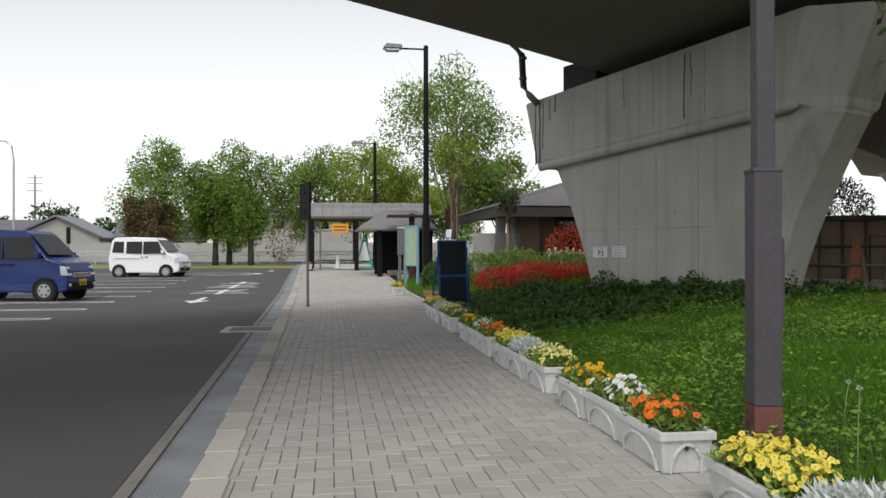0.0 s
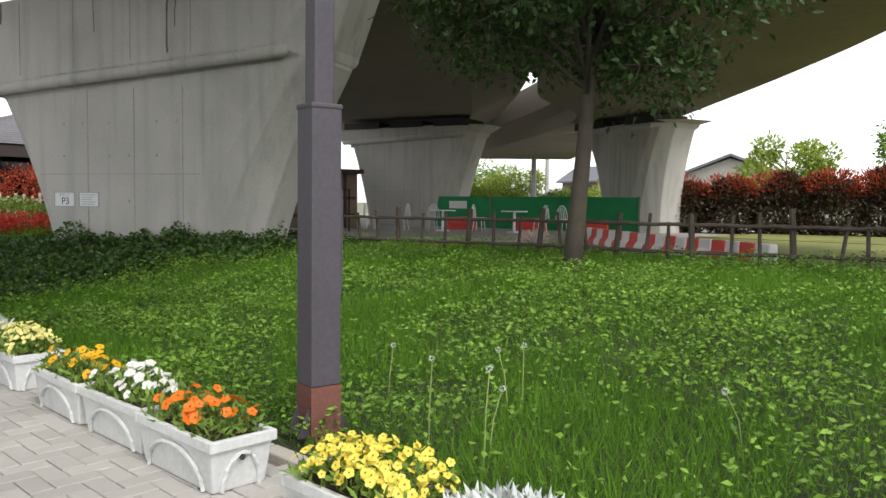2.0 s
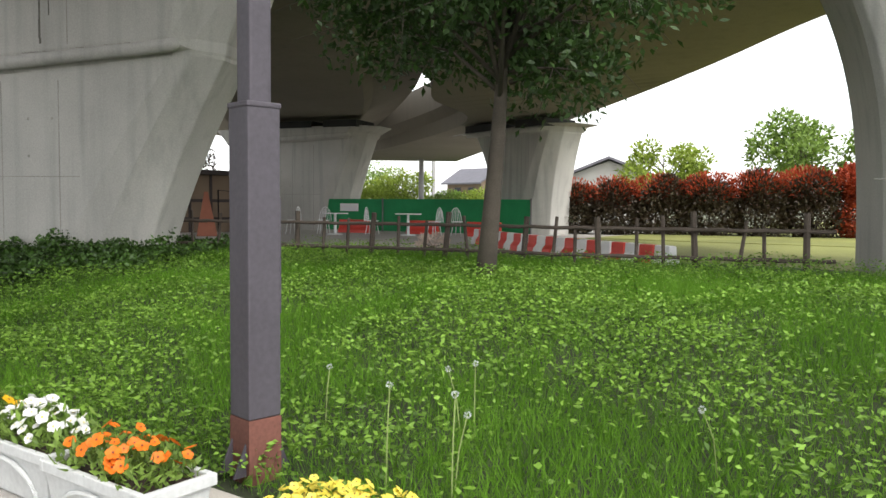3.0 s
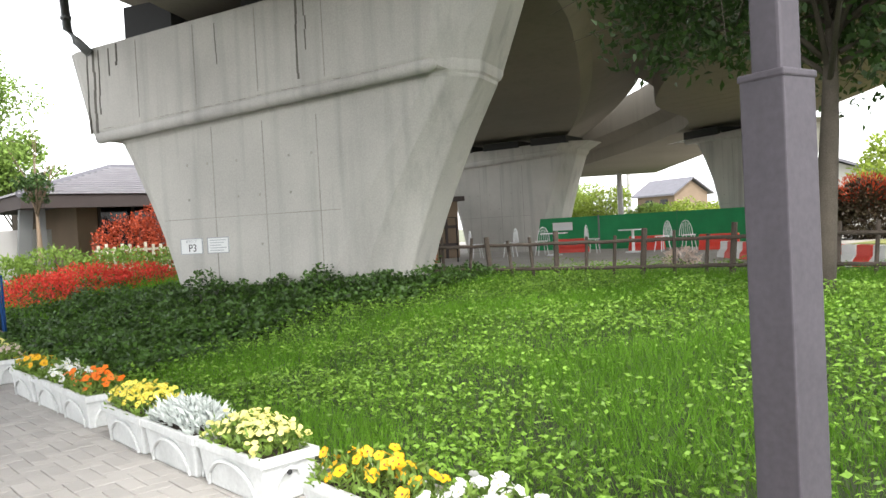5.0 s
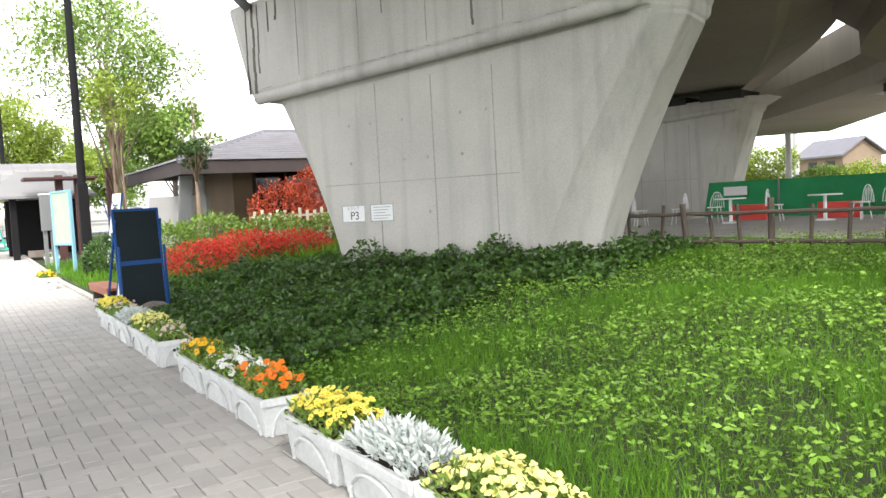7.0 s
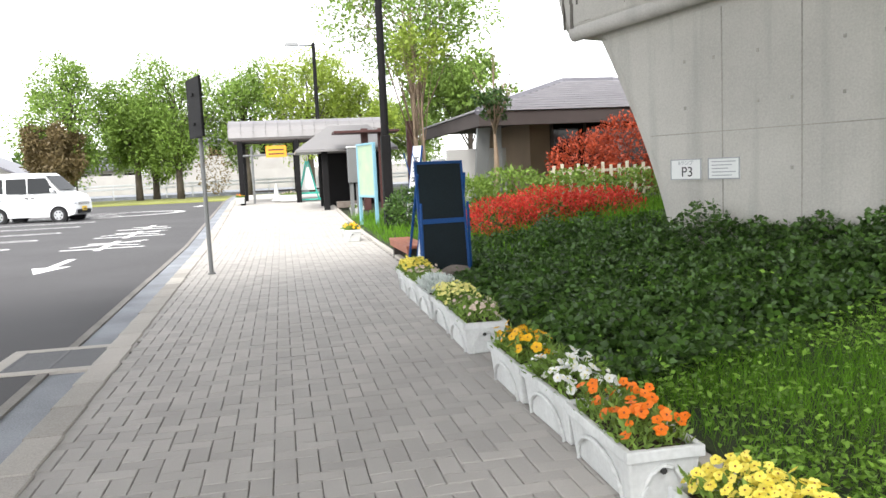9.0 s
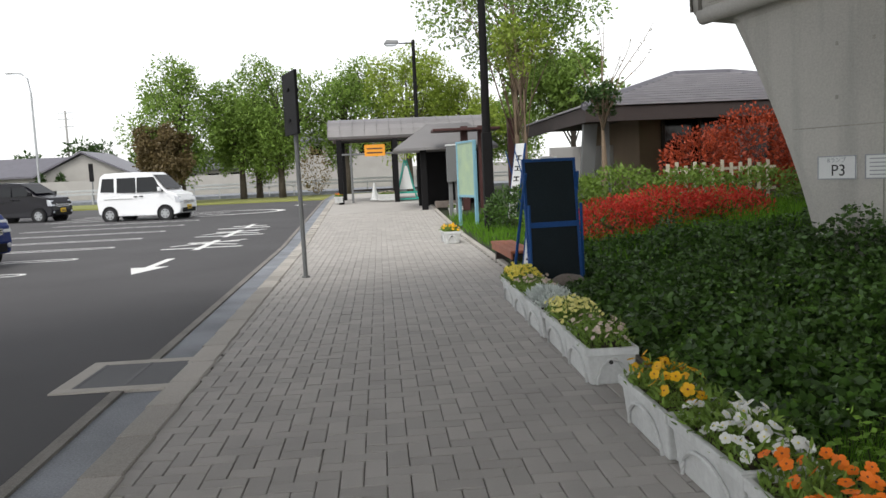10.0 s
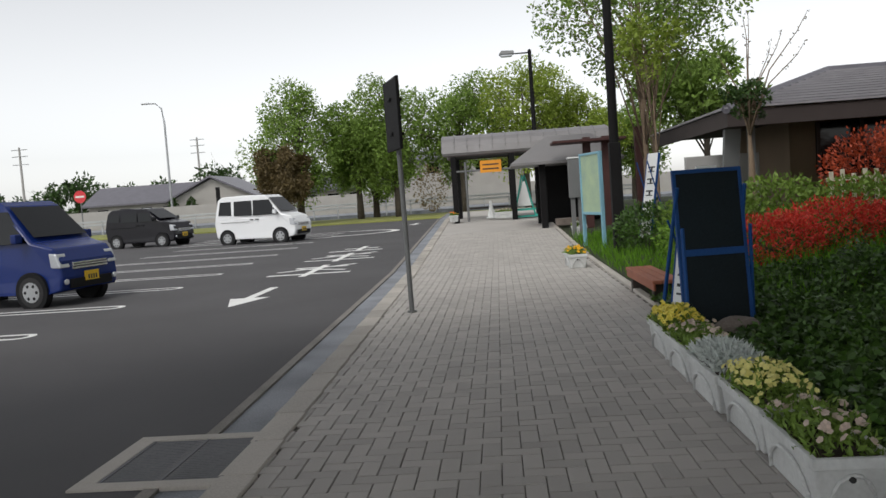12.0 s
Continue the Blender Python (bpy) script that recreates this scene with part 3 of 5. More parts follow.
# ---- street furniture ----
def square_pole(x, y):
    e = empty("lamp_post", pose(x, y, 0.05, 0, 0, -10), "brown square steel post with a wider rusty base, in the lawn", "post")
    p = Mesh()
    p.box((-0.058, -0.058, 1.72), (0.058, 0.058, 7.2), POLE)
    p.done("shaft", e, bevel=0.012)
    p = Mesh()
    p.box((-0.085, -0.085, 0.28), (0.085, 0.085, 1.71), POLE)
    p.box((-0.09, -0.09, 1.70), (0.09, 0.09, 1.728), POLE)
    p.done("sleeve", e, bevel=0.008)
    p = Mesh()
    p.box((-0.085, -0.085, -0.1), (0.085, 0.085, 0.279), RUST)
    for sx in (-1, 1):
        for sy in (-1, 1):
            p.prism([(sx * 0.085, sy * 0.06, 0.02), (sx * 0.15, sy * 0.06, 0.02), (sx * 0.085, sy * 0.06, 0.17)], (0, 0, 0), (0, 0.012, 0), POLE)
    p.done("base", e)
    p = Mesh()
    p.box((0.086, -0.05, 0.75), (0.115, 0.05, 1.30), POLE)
    p.done("switch_box", e, bevel=0.01)


square_pole(3.14, 2.30)


def street_lamp(x, y, z, height, sleeve, arm):
    e = empty("street_lamp", pose(x, y, z), "black steel street lamp with one flat lantern on a short arm", "lamp")
    p = Mesh()
    p.tube([(0, 0, sleeve), (0, 0, height)], [0.095, 0.075], BLACKSTEEL, 12)
    p.box((-0.03, -0.03, height - 0.12), (0.03, 0.03, height + 0.03), BLACKSTEEL)
    p.done("shaft", e, smooth=False)
    p = Mesh()
    p.box((-0.11, -0.11, -0.3), (0.11, 0.11, sleeve), BLACKSTEEL)
    p.done("sleeve", e, bevel=0.015)
    p = Mesh()
    p.tube([(0, 0, height - 0.1), (-arm, 0, height - 0.1)], 0.028, BLACKSTEEL, 8)
    p.done("arm", e)
    p = Mesh()
    p.prism([(-arm - 0.62, -0.16, height - 0.12), (-arm, -0.16, height - 0.12), (-arm - 0.02, -0.1, height + 0.02), (-arm - 0.5, -0.1, height + 0.05)], (0, 0, 0), (0, 0.32, 0), GREYSTEEL)
    p.done("lantern", e, bevel=0.03)
    p = Mesh()
    p.prism([(-arm - 0.58, -0.13, height - 0.125), (-arm - 0.06, -0.13, height - 0.125), (-arm - 0.12, -0.13, height - 0.2), (-arm - 0.5, -0.13, height - 0.2)], (0, 0, 0), (0, 0.26, 0), LAMPGLASS)
    p.done("diffuser", e, bevel=0.02)


street_lamp(3.5, 22.6, 0.05, 7.75, 2.2, 0.75)
street_lamp(2.75, 38.3, 0.42, 6.5, 1.2, 0.6)

# leaning sign post seen edge on
e = empty("sign_post", pose(-0.03, 16.43, 0), "grey steel sign post with a narrow edge-on panel", "sign")
p = Mesh()
p.tube([(0, 0, -0.1), (-0.02, -0.06, 2.86)], 0.032, GREYSTEEL, 12)
p.tube([(0, 0, 0), (0, 0, 0.02)], 0.06, GREYSTEEL, 12)
p.done("post", e)
p = Mesh()
p.box((-0.10, -0.42, 2.02), (-0.06, 0.30, 2.88), BLACKSTEEL, pose(0, 0, 0, 0, 0, 20))
p.box((-0.12, -0.1, 2.2), (0.04, 0.02, 2.24), BLACKSTEEL, pose(0, 0, 0, 0, 0, 20))
p.box((-0.12, -0.1, 2.62), (0.04, 0.02, 2.66), BLACKSTEEL, pose(0, 0, 0, 0, 0, 20))
p.done("panel", e, bevel=0.006)

# drain grate in the gutter
e = empty("drain_grate", pose(-0.82, 11.03, 0.002), "steel bar drain grate in a pale frame", "grate")
p = Mesh()
for lo, hi in (((-0.42, -0.46), (0.40, -0.36)), ((-0.42, 0.36), (0.40, 0.46)), ((-0.42, -0.36), (-0.30, 0.36))):
    p.box((*lo, -0.05), (*hi, 0.012), KERB)
p.done("frame", e, bevel=0.006)
p = Mesh()
# black plate close under the bars stands in for the pit's shade
p.box((-0.30, -0.36, -0.06), (0.40, 0.36, -0.03), RUBBER_AND_VOID)
for i in range(24):
    y = -0.345 + i * 0.03
    p.box((-0.30, y - 0.010, -0.04), (0.40, y + 0.010, 0.006), GRATE)
for x in (-0.30, 0.04, 0.37):
    p.box((x, -0.36, -0.04), (x + 0.02, 0.36, 0.009), GRATE)
p.done("bars", e)


# ---- planters with flowers ----
PW, PL, PH = 0.17, 0.365, 0.245


def planter_box(e):
    p = Mesh()
    a, b, c, d = PW - 0.035, PL - 0.045, PW, PL
    vs = [(-a, -b, 0), (a, -b, 0), (a, b, 0), (-a, b, 0), (-c + 0.015, -d + 0.015, 0.2), (c - 0.015, -d + 0.015, 0.2), (c - 0.015, d - 0.015, 0.2), (-c + 0.015, d - 0.015, 0.2)]
    p.poly(vs, [(3, 2, 1, 0), (0, 1, 5, 4), (1, 2, 6, 5), (2, 3, 7, 6), (3, 0, 4, 7)], PLANTER)
    p.done("tub", e, bevel=0.012)
    r = Mesh()
    for lo, hi in (((-c, -d), (c, -d + 0.03)), ((-c, d - 0.03), (c, d)), ((-c, -d + 0.03), (-c + 0.03, d - 0.03)), ((c - 0.03, -d + 0.03), (c, d - 0.03))):
        r.box((*lo, 0.195), (*hi, PH), PLANTER)
    r.done("rim", e, bevel=0.006)
    # raised arches on the sides
    q = Mesh()
    arch = [(0.125 * math.cos(t), 0.165 * math.sin(t)) for t in np.linspace(0, math.pi, 11)]
    for cy in (0.0,):
        for s in (-1, 1):
            pts = [(s * (PW - 0.034 + 0.1 * max(0.0, z) + 0.008), cy + 2.05 * y, z + 0.005) for y, z in arch]
            q.tube(pts, 0.011, PLANTER, 6)
    for s in (-1, 1):
        q.tube([(x * 0.75, s * (PL - 0.044 + 0.14 * z + 0.008), z + 0.005) for x, z in arch], 0.011, PLANTER, 6)
    q.tube([(-0.012, -PL + 0.008, 0.155), (-0.012, -PL - 0.002, 0.155)], 0.014, RUBBER_AND_VOID, 8)
    q.done("arch", e)
    s = Mesh()
    s.poly([(-c + 0.03, -d + 0.03, 0.215), (c - 0.03, -d + 0.03, 0.215), (c - 0.03, d - 0.03, 0.215), (-c + 0.03, d - 0.03, 0.215)], [(0, 1, 2, 3)], SOIL)
    s.done("soil", e)


def dome(rs, k, full):
    """Places over a loose mound of plants."""
    x, y = rs.uniform(-0.14, 0.14, k), rs.uniform(-0.31, 0.31, k)
    x, y = x * (1 + 0.25 * full), y * (1 + 0.08 * full)
    h = 0.23 + (0.06 + 0.10 * full) * np.sqrt(np.maximum(0, 1 - (x / 0.2) ** 2)) * np.sqrt(np.maximum(0, 1 - (y / 0.37) ** 2)) + rs.normal(0, 0.022, k)
    return np.stack([x, y, h], 1)


def planting(e, kind, seed):
    rs = np.random.RandomState(seed)
    if kind == "silver":
        k = 1500
        c = dome(rs, k, 0.7)
        base = c * [0.85, 0.95, 0.9]
        al = np.stack([c[:, 0] * 3 + rs.normal(0, .5, k), c[:, 1] * 1.2 + rs.normal(0, .5, k), rs.uniform(.3, 1.3, k)], 1)
        leaves("silver_leaf", base, al, rs.uniform(.035, .075, k), rs.uniform(.012, .024, k), SILVER, e)
        return
    petal, full, blooms, size = {"yellow": (F_YELLOW, 0.55, 230, 0.022), "pale": (F_PALE, 0.6, 190, 0.0205), "gold": (F_GOLD, 0.35, 34, 0.035), "white": (F_WHITE, 0.35, 52, 0.031),
                                 "orange": (F_ORANGE, 0.4, 38, 0.031), "pink": (F_PINK, 0.4, 60, 0.022)}[kind]
    k = 700
    c = dome(rs, k, full)
    c[:, 2] = 0.2 + (c[:, 2] - 0.2) * rs.uniform(0.2, 1, k)
    leaves("foliage", c, np.stack([rs.normal(0, .6, k), rs.normal(0, .6, k), rs.uniform(.2, 1, k)], 1), rs.uniform(.035, .07, k), rs.uniform(.012, .024, k), LEAF_MID, e)
    # blooms of five round petals, each facing up and outwards
    f = dome(rs, blooms, full) + [0, 0, 0.025]
    nrm = np.stack([f[:, 0] * 3 + rs.normal(-.25, .35, blooms), f[:, 1] * .8 + rs.normal(-.25, .35, blooms), np.full(blooms, .75)], 1)
    at, al = [], []
    p = Mesh()
    for q, d in zip(f, nrm):
        d = Vector(d).normalized()
        a = d.orthogonal().normalized()
        b = d.cross(a)
        s = size * rs.uniform(.75, 1.15)
        g0 = rs.uniform(0, 6)
        for j in range(5):
            g1 = g0 + j * 2 * math.pi / 5
            o = a * math.cos(g1) + b * math.sin(g1)
            t = d.cross(o)
            w = Vector(q)
            p.poly([w, w + (o * .35 - t * .42 + d * .05) * s, w + (o * .75 - t * .36 + d * .16) * s, w + (o * .92 + d * .10) * s, w + (o * .75 + t * .36 + d * .16) * s, w + (o * .35 + t * .42 + d * .05) * s],
                   [(0, 1, 2, 3, 4, 5)], petal)
        if kind in ("yellow", "gold", "orange", "white"):
            w = Vector(q) + d * 0.004
            p.poly([w + (a * math.cos(t) + b * math.sin(t)) * s * .16 + d * .003 for t in np.linspace(0, 5, 5)], [(0, 1, 2, 3, 4)], F_HEART if kind != "white" else F_YELLOW)
    tagged(p.done("flower", e), kind="stuff")


NAMES = {"yellow": "bright yellow pansies", "pale": "pale yellow pansies", "gold": "golden yellow pansies", "white": "white pansies", "orange": "orange pansies", "silver": "silvery felted dusty miller",
         "pink": "faded pink and white flowers"}


def planter(kind, x, y, turn, seed, z=0.0):
    e = empty("flower_planter", pose(x, y, z, 0, 0, turn), "weathered pale plastic planter of " + NAMES[kind], "planter", "planters along the walkway")
    planter_box(e)
    planting(e, kind, seed)


rs = np.random.RandomState(11)
seed = 100
for near, kinds in ((-0.70, ("orange", "silver", "yellow")), (1.995, ("orange", "white", "gold")), (4.544, ("pale", "silver", "yellow")), (7.08, ("orange", "white", "gold")),
                    (9.90, ("pink", "pale", "silver", "pink", "yellow"))):
    for i, kind in enumerate(kinds):
        seed += 1
        planter(kind, 2.52 + rs.uniform(-.012, .012), near + 0.365 + i * 0.738, rs.uniform(-1.2, 1.2), seed)
planter("gold", 2.45, 20.9, 2, 140)
planter("white", 3.2, 27.5, 2, 141, 0.16)

# ---- board, bench, signs by the walkway ----
e = empty("notice_board", pose(2.98, 13.6, 0.05, 0, 0, 8), "large dark board in a blue frame leaning on blue legs", "board")
p = Mesh()
T = pose(0, 0, 0, -6, 0, 0)
p.box((-0.29, -0.012, 0.0), (0.29, 0.012, 1.44), BOARD, T)
p.done("panel", e)
p = Mesh()
for lo, hi in (((-0.31, -0.02, 0.0), (-0.28, 0.02, 1.46)), ((0.28, -0.02, 0.0), (0.31, 0.02, 1.46)), ((-0.28, -0.02, 1.425), (0.28, 0.02, 1.46)), ((-0.28, -0.02, 0.70), (0.28, -0.013, 0.76))):
    p.box(lo, hi, BLUE, T)
p.done("frame", e, bevel=0.004)
p = Mesh()
for s in (-1, 1):
    p.tube([(s * 0.30, -0.02, 0.95), (s * 0.40, -0.34 if s < 0 else 0.2, -0.05)], 0.018, BLUE, 6)
    p.tube([(s * 0.30, 0.05, 1.3), (s * 0.36, 0.5, -0.05)], 0.018, BLUE, 6)
p.done("leg", e)
p = Mesh()
p.box((-0.08, -0.01, 1.46), (0.10, 0.03, 1.485), SIGNWHITE, T)
p.done("clip", e, bevel=0.004)

e = empty("bench", pose(2.98, 16.6, 0.0, 0, 0, 1), "low reddish wooden bench on dark legs", "bench")
for i in range(3):
    p = Mesh()
    p.box((-0.17 + i * 0.118, -0.86, 0.25), (-0.17 + i * 0.118 + 0.108, 0.86, 0.295), BENCHWOOD)
    p.done("plank", e, bevel=0.008)
p = Mesh()
p.box((-0.16, -0.84, 0.17), (-0.13, 0.84, 0.25), BENCHWOOD)
for y in (-0.7, 0.6):
    p.box((-0.13, y, -0.05), (0.16, y + 0.12, 0.249), BENCHLEG)
p.done("leg", e, bevel=0.01)


def standing_sign(x, y, z, h, w, turn, lean, tall):
    e = empty("standing_sign", pose(x, y, z, 0, 0, turn), "white standing sign with black lettering on a blue easel", "sign")
    t = pose(0, 0, 0, lean, 0, 0)
    p = Mesh()
    p.box((-w / 2, -0.015, 0.08), (w / 2, 0.015, h), SIGNWHITE, t)
    p.done("panel", e, bevel=0.005)
    p = Mesh()
    for i in range(tall):
        q = h * 0.85 - i * h * 0.8 / tall
        p.box((-w * 0.3, -0.019, q - 0.03), (w * 0.3, -0.0155, q), INK, t)
        p.box((-w * 0.05, -0.019, q - 0.09), (w * 0.1, -0.0155, q - 0.03), INK, t)
        p.box((-w * 0.3, -0.019, q - 0.11), (w * 0.28, -0.0155, q - 0.09), INK, t)
    tagged(p.done("lettering", e), kind="stuff")
    p = Mesh()
    for s in (-1, 1):
        p.tube([(s * w / 2, 0.02, h * 0.9), (s * (w / 2 + 0.03), 0.5, -0.05)], 0.012, BLUE, 6)
        p.box((s * w / 2 - 0.01, -0.02, -0.05), (s * w / 2 + 0.01, 0.02, h), BLUE, t)
    p.done("easel", e)


standing_sign(2.80, 14.3, 0.0, 1.15, 0.30, -66, -9, 5)
standing_sign(3.95, 22.3, 0.25, 1.75, 0.36, -66, -10, 6)

e = empty("map_board", pose(3.2, 24.2, 0.1, 0, 0, -74), "light blue framed map board on two posts", "board")
p = Mesh()
p.box((-0.5, -0.02, 0.75), (0.5, 0.02, 2.0), MAPFACE)
p.done("panel", e)
p = Mesh()
for lo, hi in (((-0.56, -0.04, -0.2), (-0.5, 0.04, 2.05)), ((0.5, -0.04, -0.2), (0.56, 0.04, 2.05)), ((-0.5, -0.04, 2.0), (0.5, 0.04, 2.05)), ((-0.5, -0.04, 0.69), (0.5, 0.04, 0.75))):
    p.box(lo, hi, MAPBLUE)
p.done("frame", e, bevel=0.008)

e = empty("cabinet_box", pose(3.15, 27.2, 0.2), "grey metal cabinet box on a post", "cabinet")
p = Mesh()
p.box((-0.17, -0.15, 0.95), (0.17, 0.15, 1.95), GREYSTEEL)
p.box((-0.19, -0.17, 1.95), (0.19, 0.17, 1.99), SIGNWHITE)
p.done("body", e, bevel=0.01)
p = Mesh()
p.box((-0.14, -0.08, -0.1), (-0.04, 0.08, 0.95), GREYSTEEL)
p.box((0.04, -0.08, -0.1), (0.14, 0.08, 0.95), GREYSTEEL)
p.done("leg", e)

e = empty("sandwich_board", pose(2.15, 37.2, 0.42), "teal plastic sandwich board", "sign")
p = Mesh()
for s in (-1, 1):
    for k in (-1, 1):
        p.tube([(k * 0.05, 0, 1.6), (s * 0.42, k * 0.3, 0.0)], 0.03, TEAL, 6)
    p.box((s * 0.42 - 0.05, -0.35, 0.0), (s * 0.42 + 0.05, 0.35, 0.08), TEAL)
p.box((-0.42, -0.3, 0.25), (0.42, -0.27, 0.33), TEAL)
p.box((-0.45, -0.34, 0.0), (0.45, 0.34, 0.05), TEAL)
p.prism([(-0.30, -0.2, 0.42), (0.26, -0.2, 0.42), (0.06, -0.2, 1.35), (-0.03, -0.2, 1.35)], (0, 0, 0), (0, 0.02, 0), SIGNWHITE)
p.done("frame", e)

# rock at the end of the planter row
bm = bmesh.new()
bmesh.ops.create_icosphere(bm, subdivisions=3, radius=0.2)
for v in bm.verts:
    v.co = Vector((v.co.x * 1.2, v.co.y * 0.9, v.co.z * 0.85)) * (1 + 0.18 * noise.noise(v.co * 7))
me = bpy.data.meshes.new("stone")
bm.to_mesh(me)
bm.free()
me.materials.append(ROCK)
ob = new("stone", me)
ob.matrix_basis = pose(3.0, 13.15, 0.12)
tagged(ob, "rounded grey brown stone beside the planters", "stone")


# ---- plants ----
def inside(rs, k, centre, radii):
    """Places in a lumpy ball, most of them near its skin."""
    d = rs.normal(size=(k, 3))
    d /= np.linalg.norm(d, axis=1)[:, None]
    return np.array(centre) + d * (rs.uniform(0.25, 1, k) ** 0.45)[:, None] * np.array(radii), d


def tree(x, y, z, height, crown, trunk, seed, label, foliage, count, bark=BARK, leaf=0.16, fork=0.35, lean=(0, 0), clumps=26, droop=0.0):
    """crown: half widths and the height at which it begins. A tapered trunk, forking limbs, clumps of leaves at their ends."""
    rs = np.random.RandomState(seed)
    e = empty("tree", pose(x, y, z), label, "tree")
    cx, cy, low = crown
    t = Mesh()
    top = height * 0.8
    mid = [(lean[0] * s + 0.1 * trunk * rs.normal(), lean[1] * s + 0.1 * trunk * rs.normal(), top * s) for s in np.linspace(0, 1, 6)]
    mid[0] = (0, 0, -0.2)
    t.tube(mid, [trunk * 1.25, trunk, trunk * 0.85, trunk * 0.6, trunk * 0.4, trunk * 0.15], bark, 9)
    ends = []
    for i in range(clumps):
        d = rs.normal(size=3)
        d /= np.linalg.norm(d)
        r = rs.uniform(0.45, 0.95)
        c = Vector((lean[0] + d[0] * cx * r, lean[1] + d[1] * cy * r, (low + height) / 2 + d[2] * (height - low) / 2 * r))
        s = rs.uniform(fork, 0.9)
        root = Vector((lean[0] * s, lean[1] * s, min(top * s, c.z - 0.1)))
        root.z = max(root.z, height * fork * 0.8)
        k = root.lerp(c, 0.5) + Vector((0, 0, 0.12 * (c - root).length))
        t.tube([root, k, c], [trunk * 0.32, trunk * 0.18, trunk * 0.05], bark, 5)
        ends.append(c)
        for q in range(3):
            w = c + Vector(rs.normal(size=3)) * 0.22 * cx
            t.tube([k.lerp(c, 0.5), w], [trunk * 0.1, trunk * 0.03], bark, 4)
    t.done("trunk", e, smooth=True)
    each = count // clumps
    at, al = [], []
    for c in ends:
        rr = np.array([cx, cy, (height - low) / 2]) * rs.uniform(0.24, 0.42)
        p, d = inside(rs, each, c, rr)
        p += rs.normal(0, 0.03 * cx, p.shape)
        at.append(p)
        al.append(d * 0.5 + rs.normal(0, 0.6, d.shape) + [0, 0, -droop])
    at, al = np.concatenate(at), np.concatenate(al)
    n = len(at)
    leaves("leaf_crown", at, al, rs.uniform(0.7, 1.3, n) * leaf, rs.uniform(0.35, 0.6, n) * leaf, foliage, e, rs=rs)
    return e


def shrub(name, x, y, z, parts, leaf, foliage, seed, label, count, twigs=True):
    """parts: balls (x, y, z, rx, ry, rz) that the leaves fill."""
    rs = np.random.RandomState(seed)
    e = empty(name, pose(x, y, z), label, "shrub")
    at, al = [], []
    vol = sum(p[3] * p[4] for p in parts)
    t = Mesh()
    for p in parts:
        k = int(count * p[3] * p[4] / vol)
        q, d = inside(rs, k, p[:3], p[3:])
        q += rs.normal(0, 0.05 * min(p[3:]), q.shape)
        at.append(q), al.append(d * 0.7 + rs.normal(0, 0.55, d.shape) + [0, 0, 0.25])
        for i in range(6):
            a = Vector((p[0] + rs.normal(0, .1), p[1] + rs.normal(0, .1), -0.1))
            t.tube([a, a.lerp(Vector(p[:3]), .6), Vector(q[i])], [0.02, 0.012, 0.005], BARK, 4)
    tagged(t.done("twig", e), kind="stuff")
    at, al = np.concatenate(at), np.concatenate(al)
    ok = at[:, 2] > -0.1
    at, al = at[ok], al[ok]
    n = len(at)
    tagged(leaves("leaf_mass", at, al, rs.uniform(.7, 1.3, n) * leaf, rs.uniform(.4, .65, n) * leaf, foliage, e, rs=rs), kind="stuff")
    return e


# dark evergreen over the fence
tree(8.5, 4.45, 0.4, 5.3, (2.3, 2.3, 2.25), 0.105, 21, "dark evergreen tree standing at the fence", LEAF_DARK, 19000, leaf=0.11, fork=0.5, lean=(0.2, -0.25), clumps=40)
# tall light tree behind the lamp, and smaller ones by the building
tree(5.4, 29.5, 0.4, 8.6, (2.6, 2.5, 3.9), 0.09, 22, "tall slender tree with fresh green leaves", LEAF_MID, 10500, BARK_PALE, leaf=0.15, fork=0.2, clumps=46)
tree(5.2, 27.0, 0.35, 5.2, (0.9, 0.9, 3.4), 0.05, 30, "thin pale stemmed sapling beside the shelter", LEAF_LIGHT, 900, BARK_PALE, leaf=0.16, fork=0.15, clumps=14)
pruned = tree(6.2, 22.8, 0.35, 3.0, (0.5, 0.45, 2.2), 0.085, 23, "small pruned tree with a leafy tuft and long bare shoots", LEAF_DARK, 1100, BARK_PALE, leaf=0.10, fork=0.75, clumps=12)
rs = np.random.RandomState(24)
for dx, dy, h in ((-0.55, 0.1, 3.5), (-0.1, -0.2, 4.1), (0.12, 0.2, 4.3), (0.45, -0.1, 3.7), (0.75, 0.15, 3.9), (1.2, 0.0, 4.2), (1.05, -0.25, 3.6)):
    sh = Mesh()
    sh.tube([(dx * 0.1, dy * 0.1, 2.2), (dx * 0.35, dy * 0.5, 2.2 + (h - 2.2) * 0.45), (dx * 0.8 + rs.normal(0, .03), dy, 2.2 + (h - 2.2) * 0.8), (dx, dy, h)], [0.022, 0.014, 0.009, 0.004], BARK_PALE, 5)
    sh.done("shoot", pruned)
    f = rs.uniform(0.55, 1, 14)
    at = np.stack([dx * f, dy * f, 2.2 + (h - 2.2) * f], 1)
    tagged(leaves("bud", at, rs.normal(size=(14, 3)), 0.07, 0.03, LEAF_BRONZE, pruned, rs=rs), kind="stuff")
tree(8.5, 34.8, 0.4, 6.0, (2.3, 1.9, 2.7), 0.12, 24, "rounded green tree behind the low building", LEAF_MID, 7000, leaf=0.22, clumps=26)
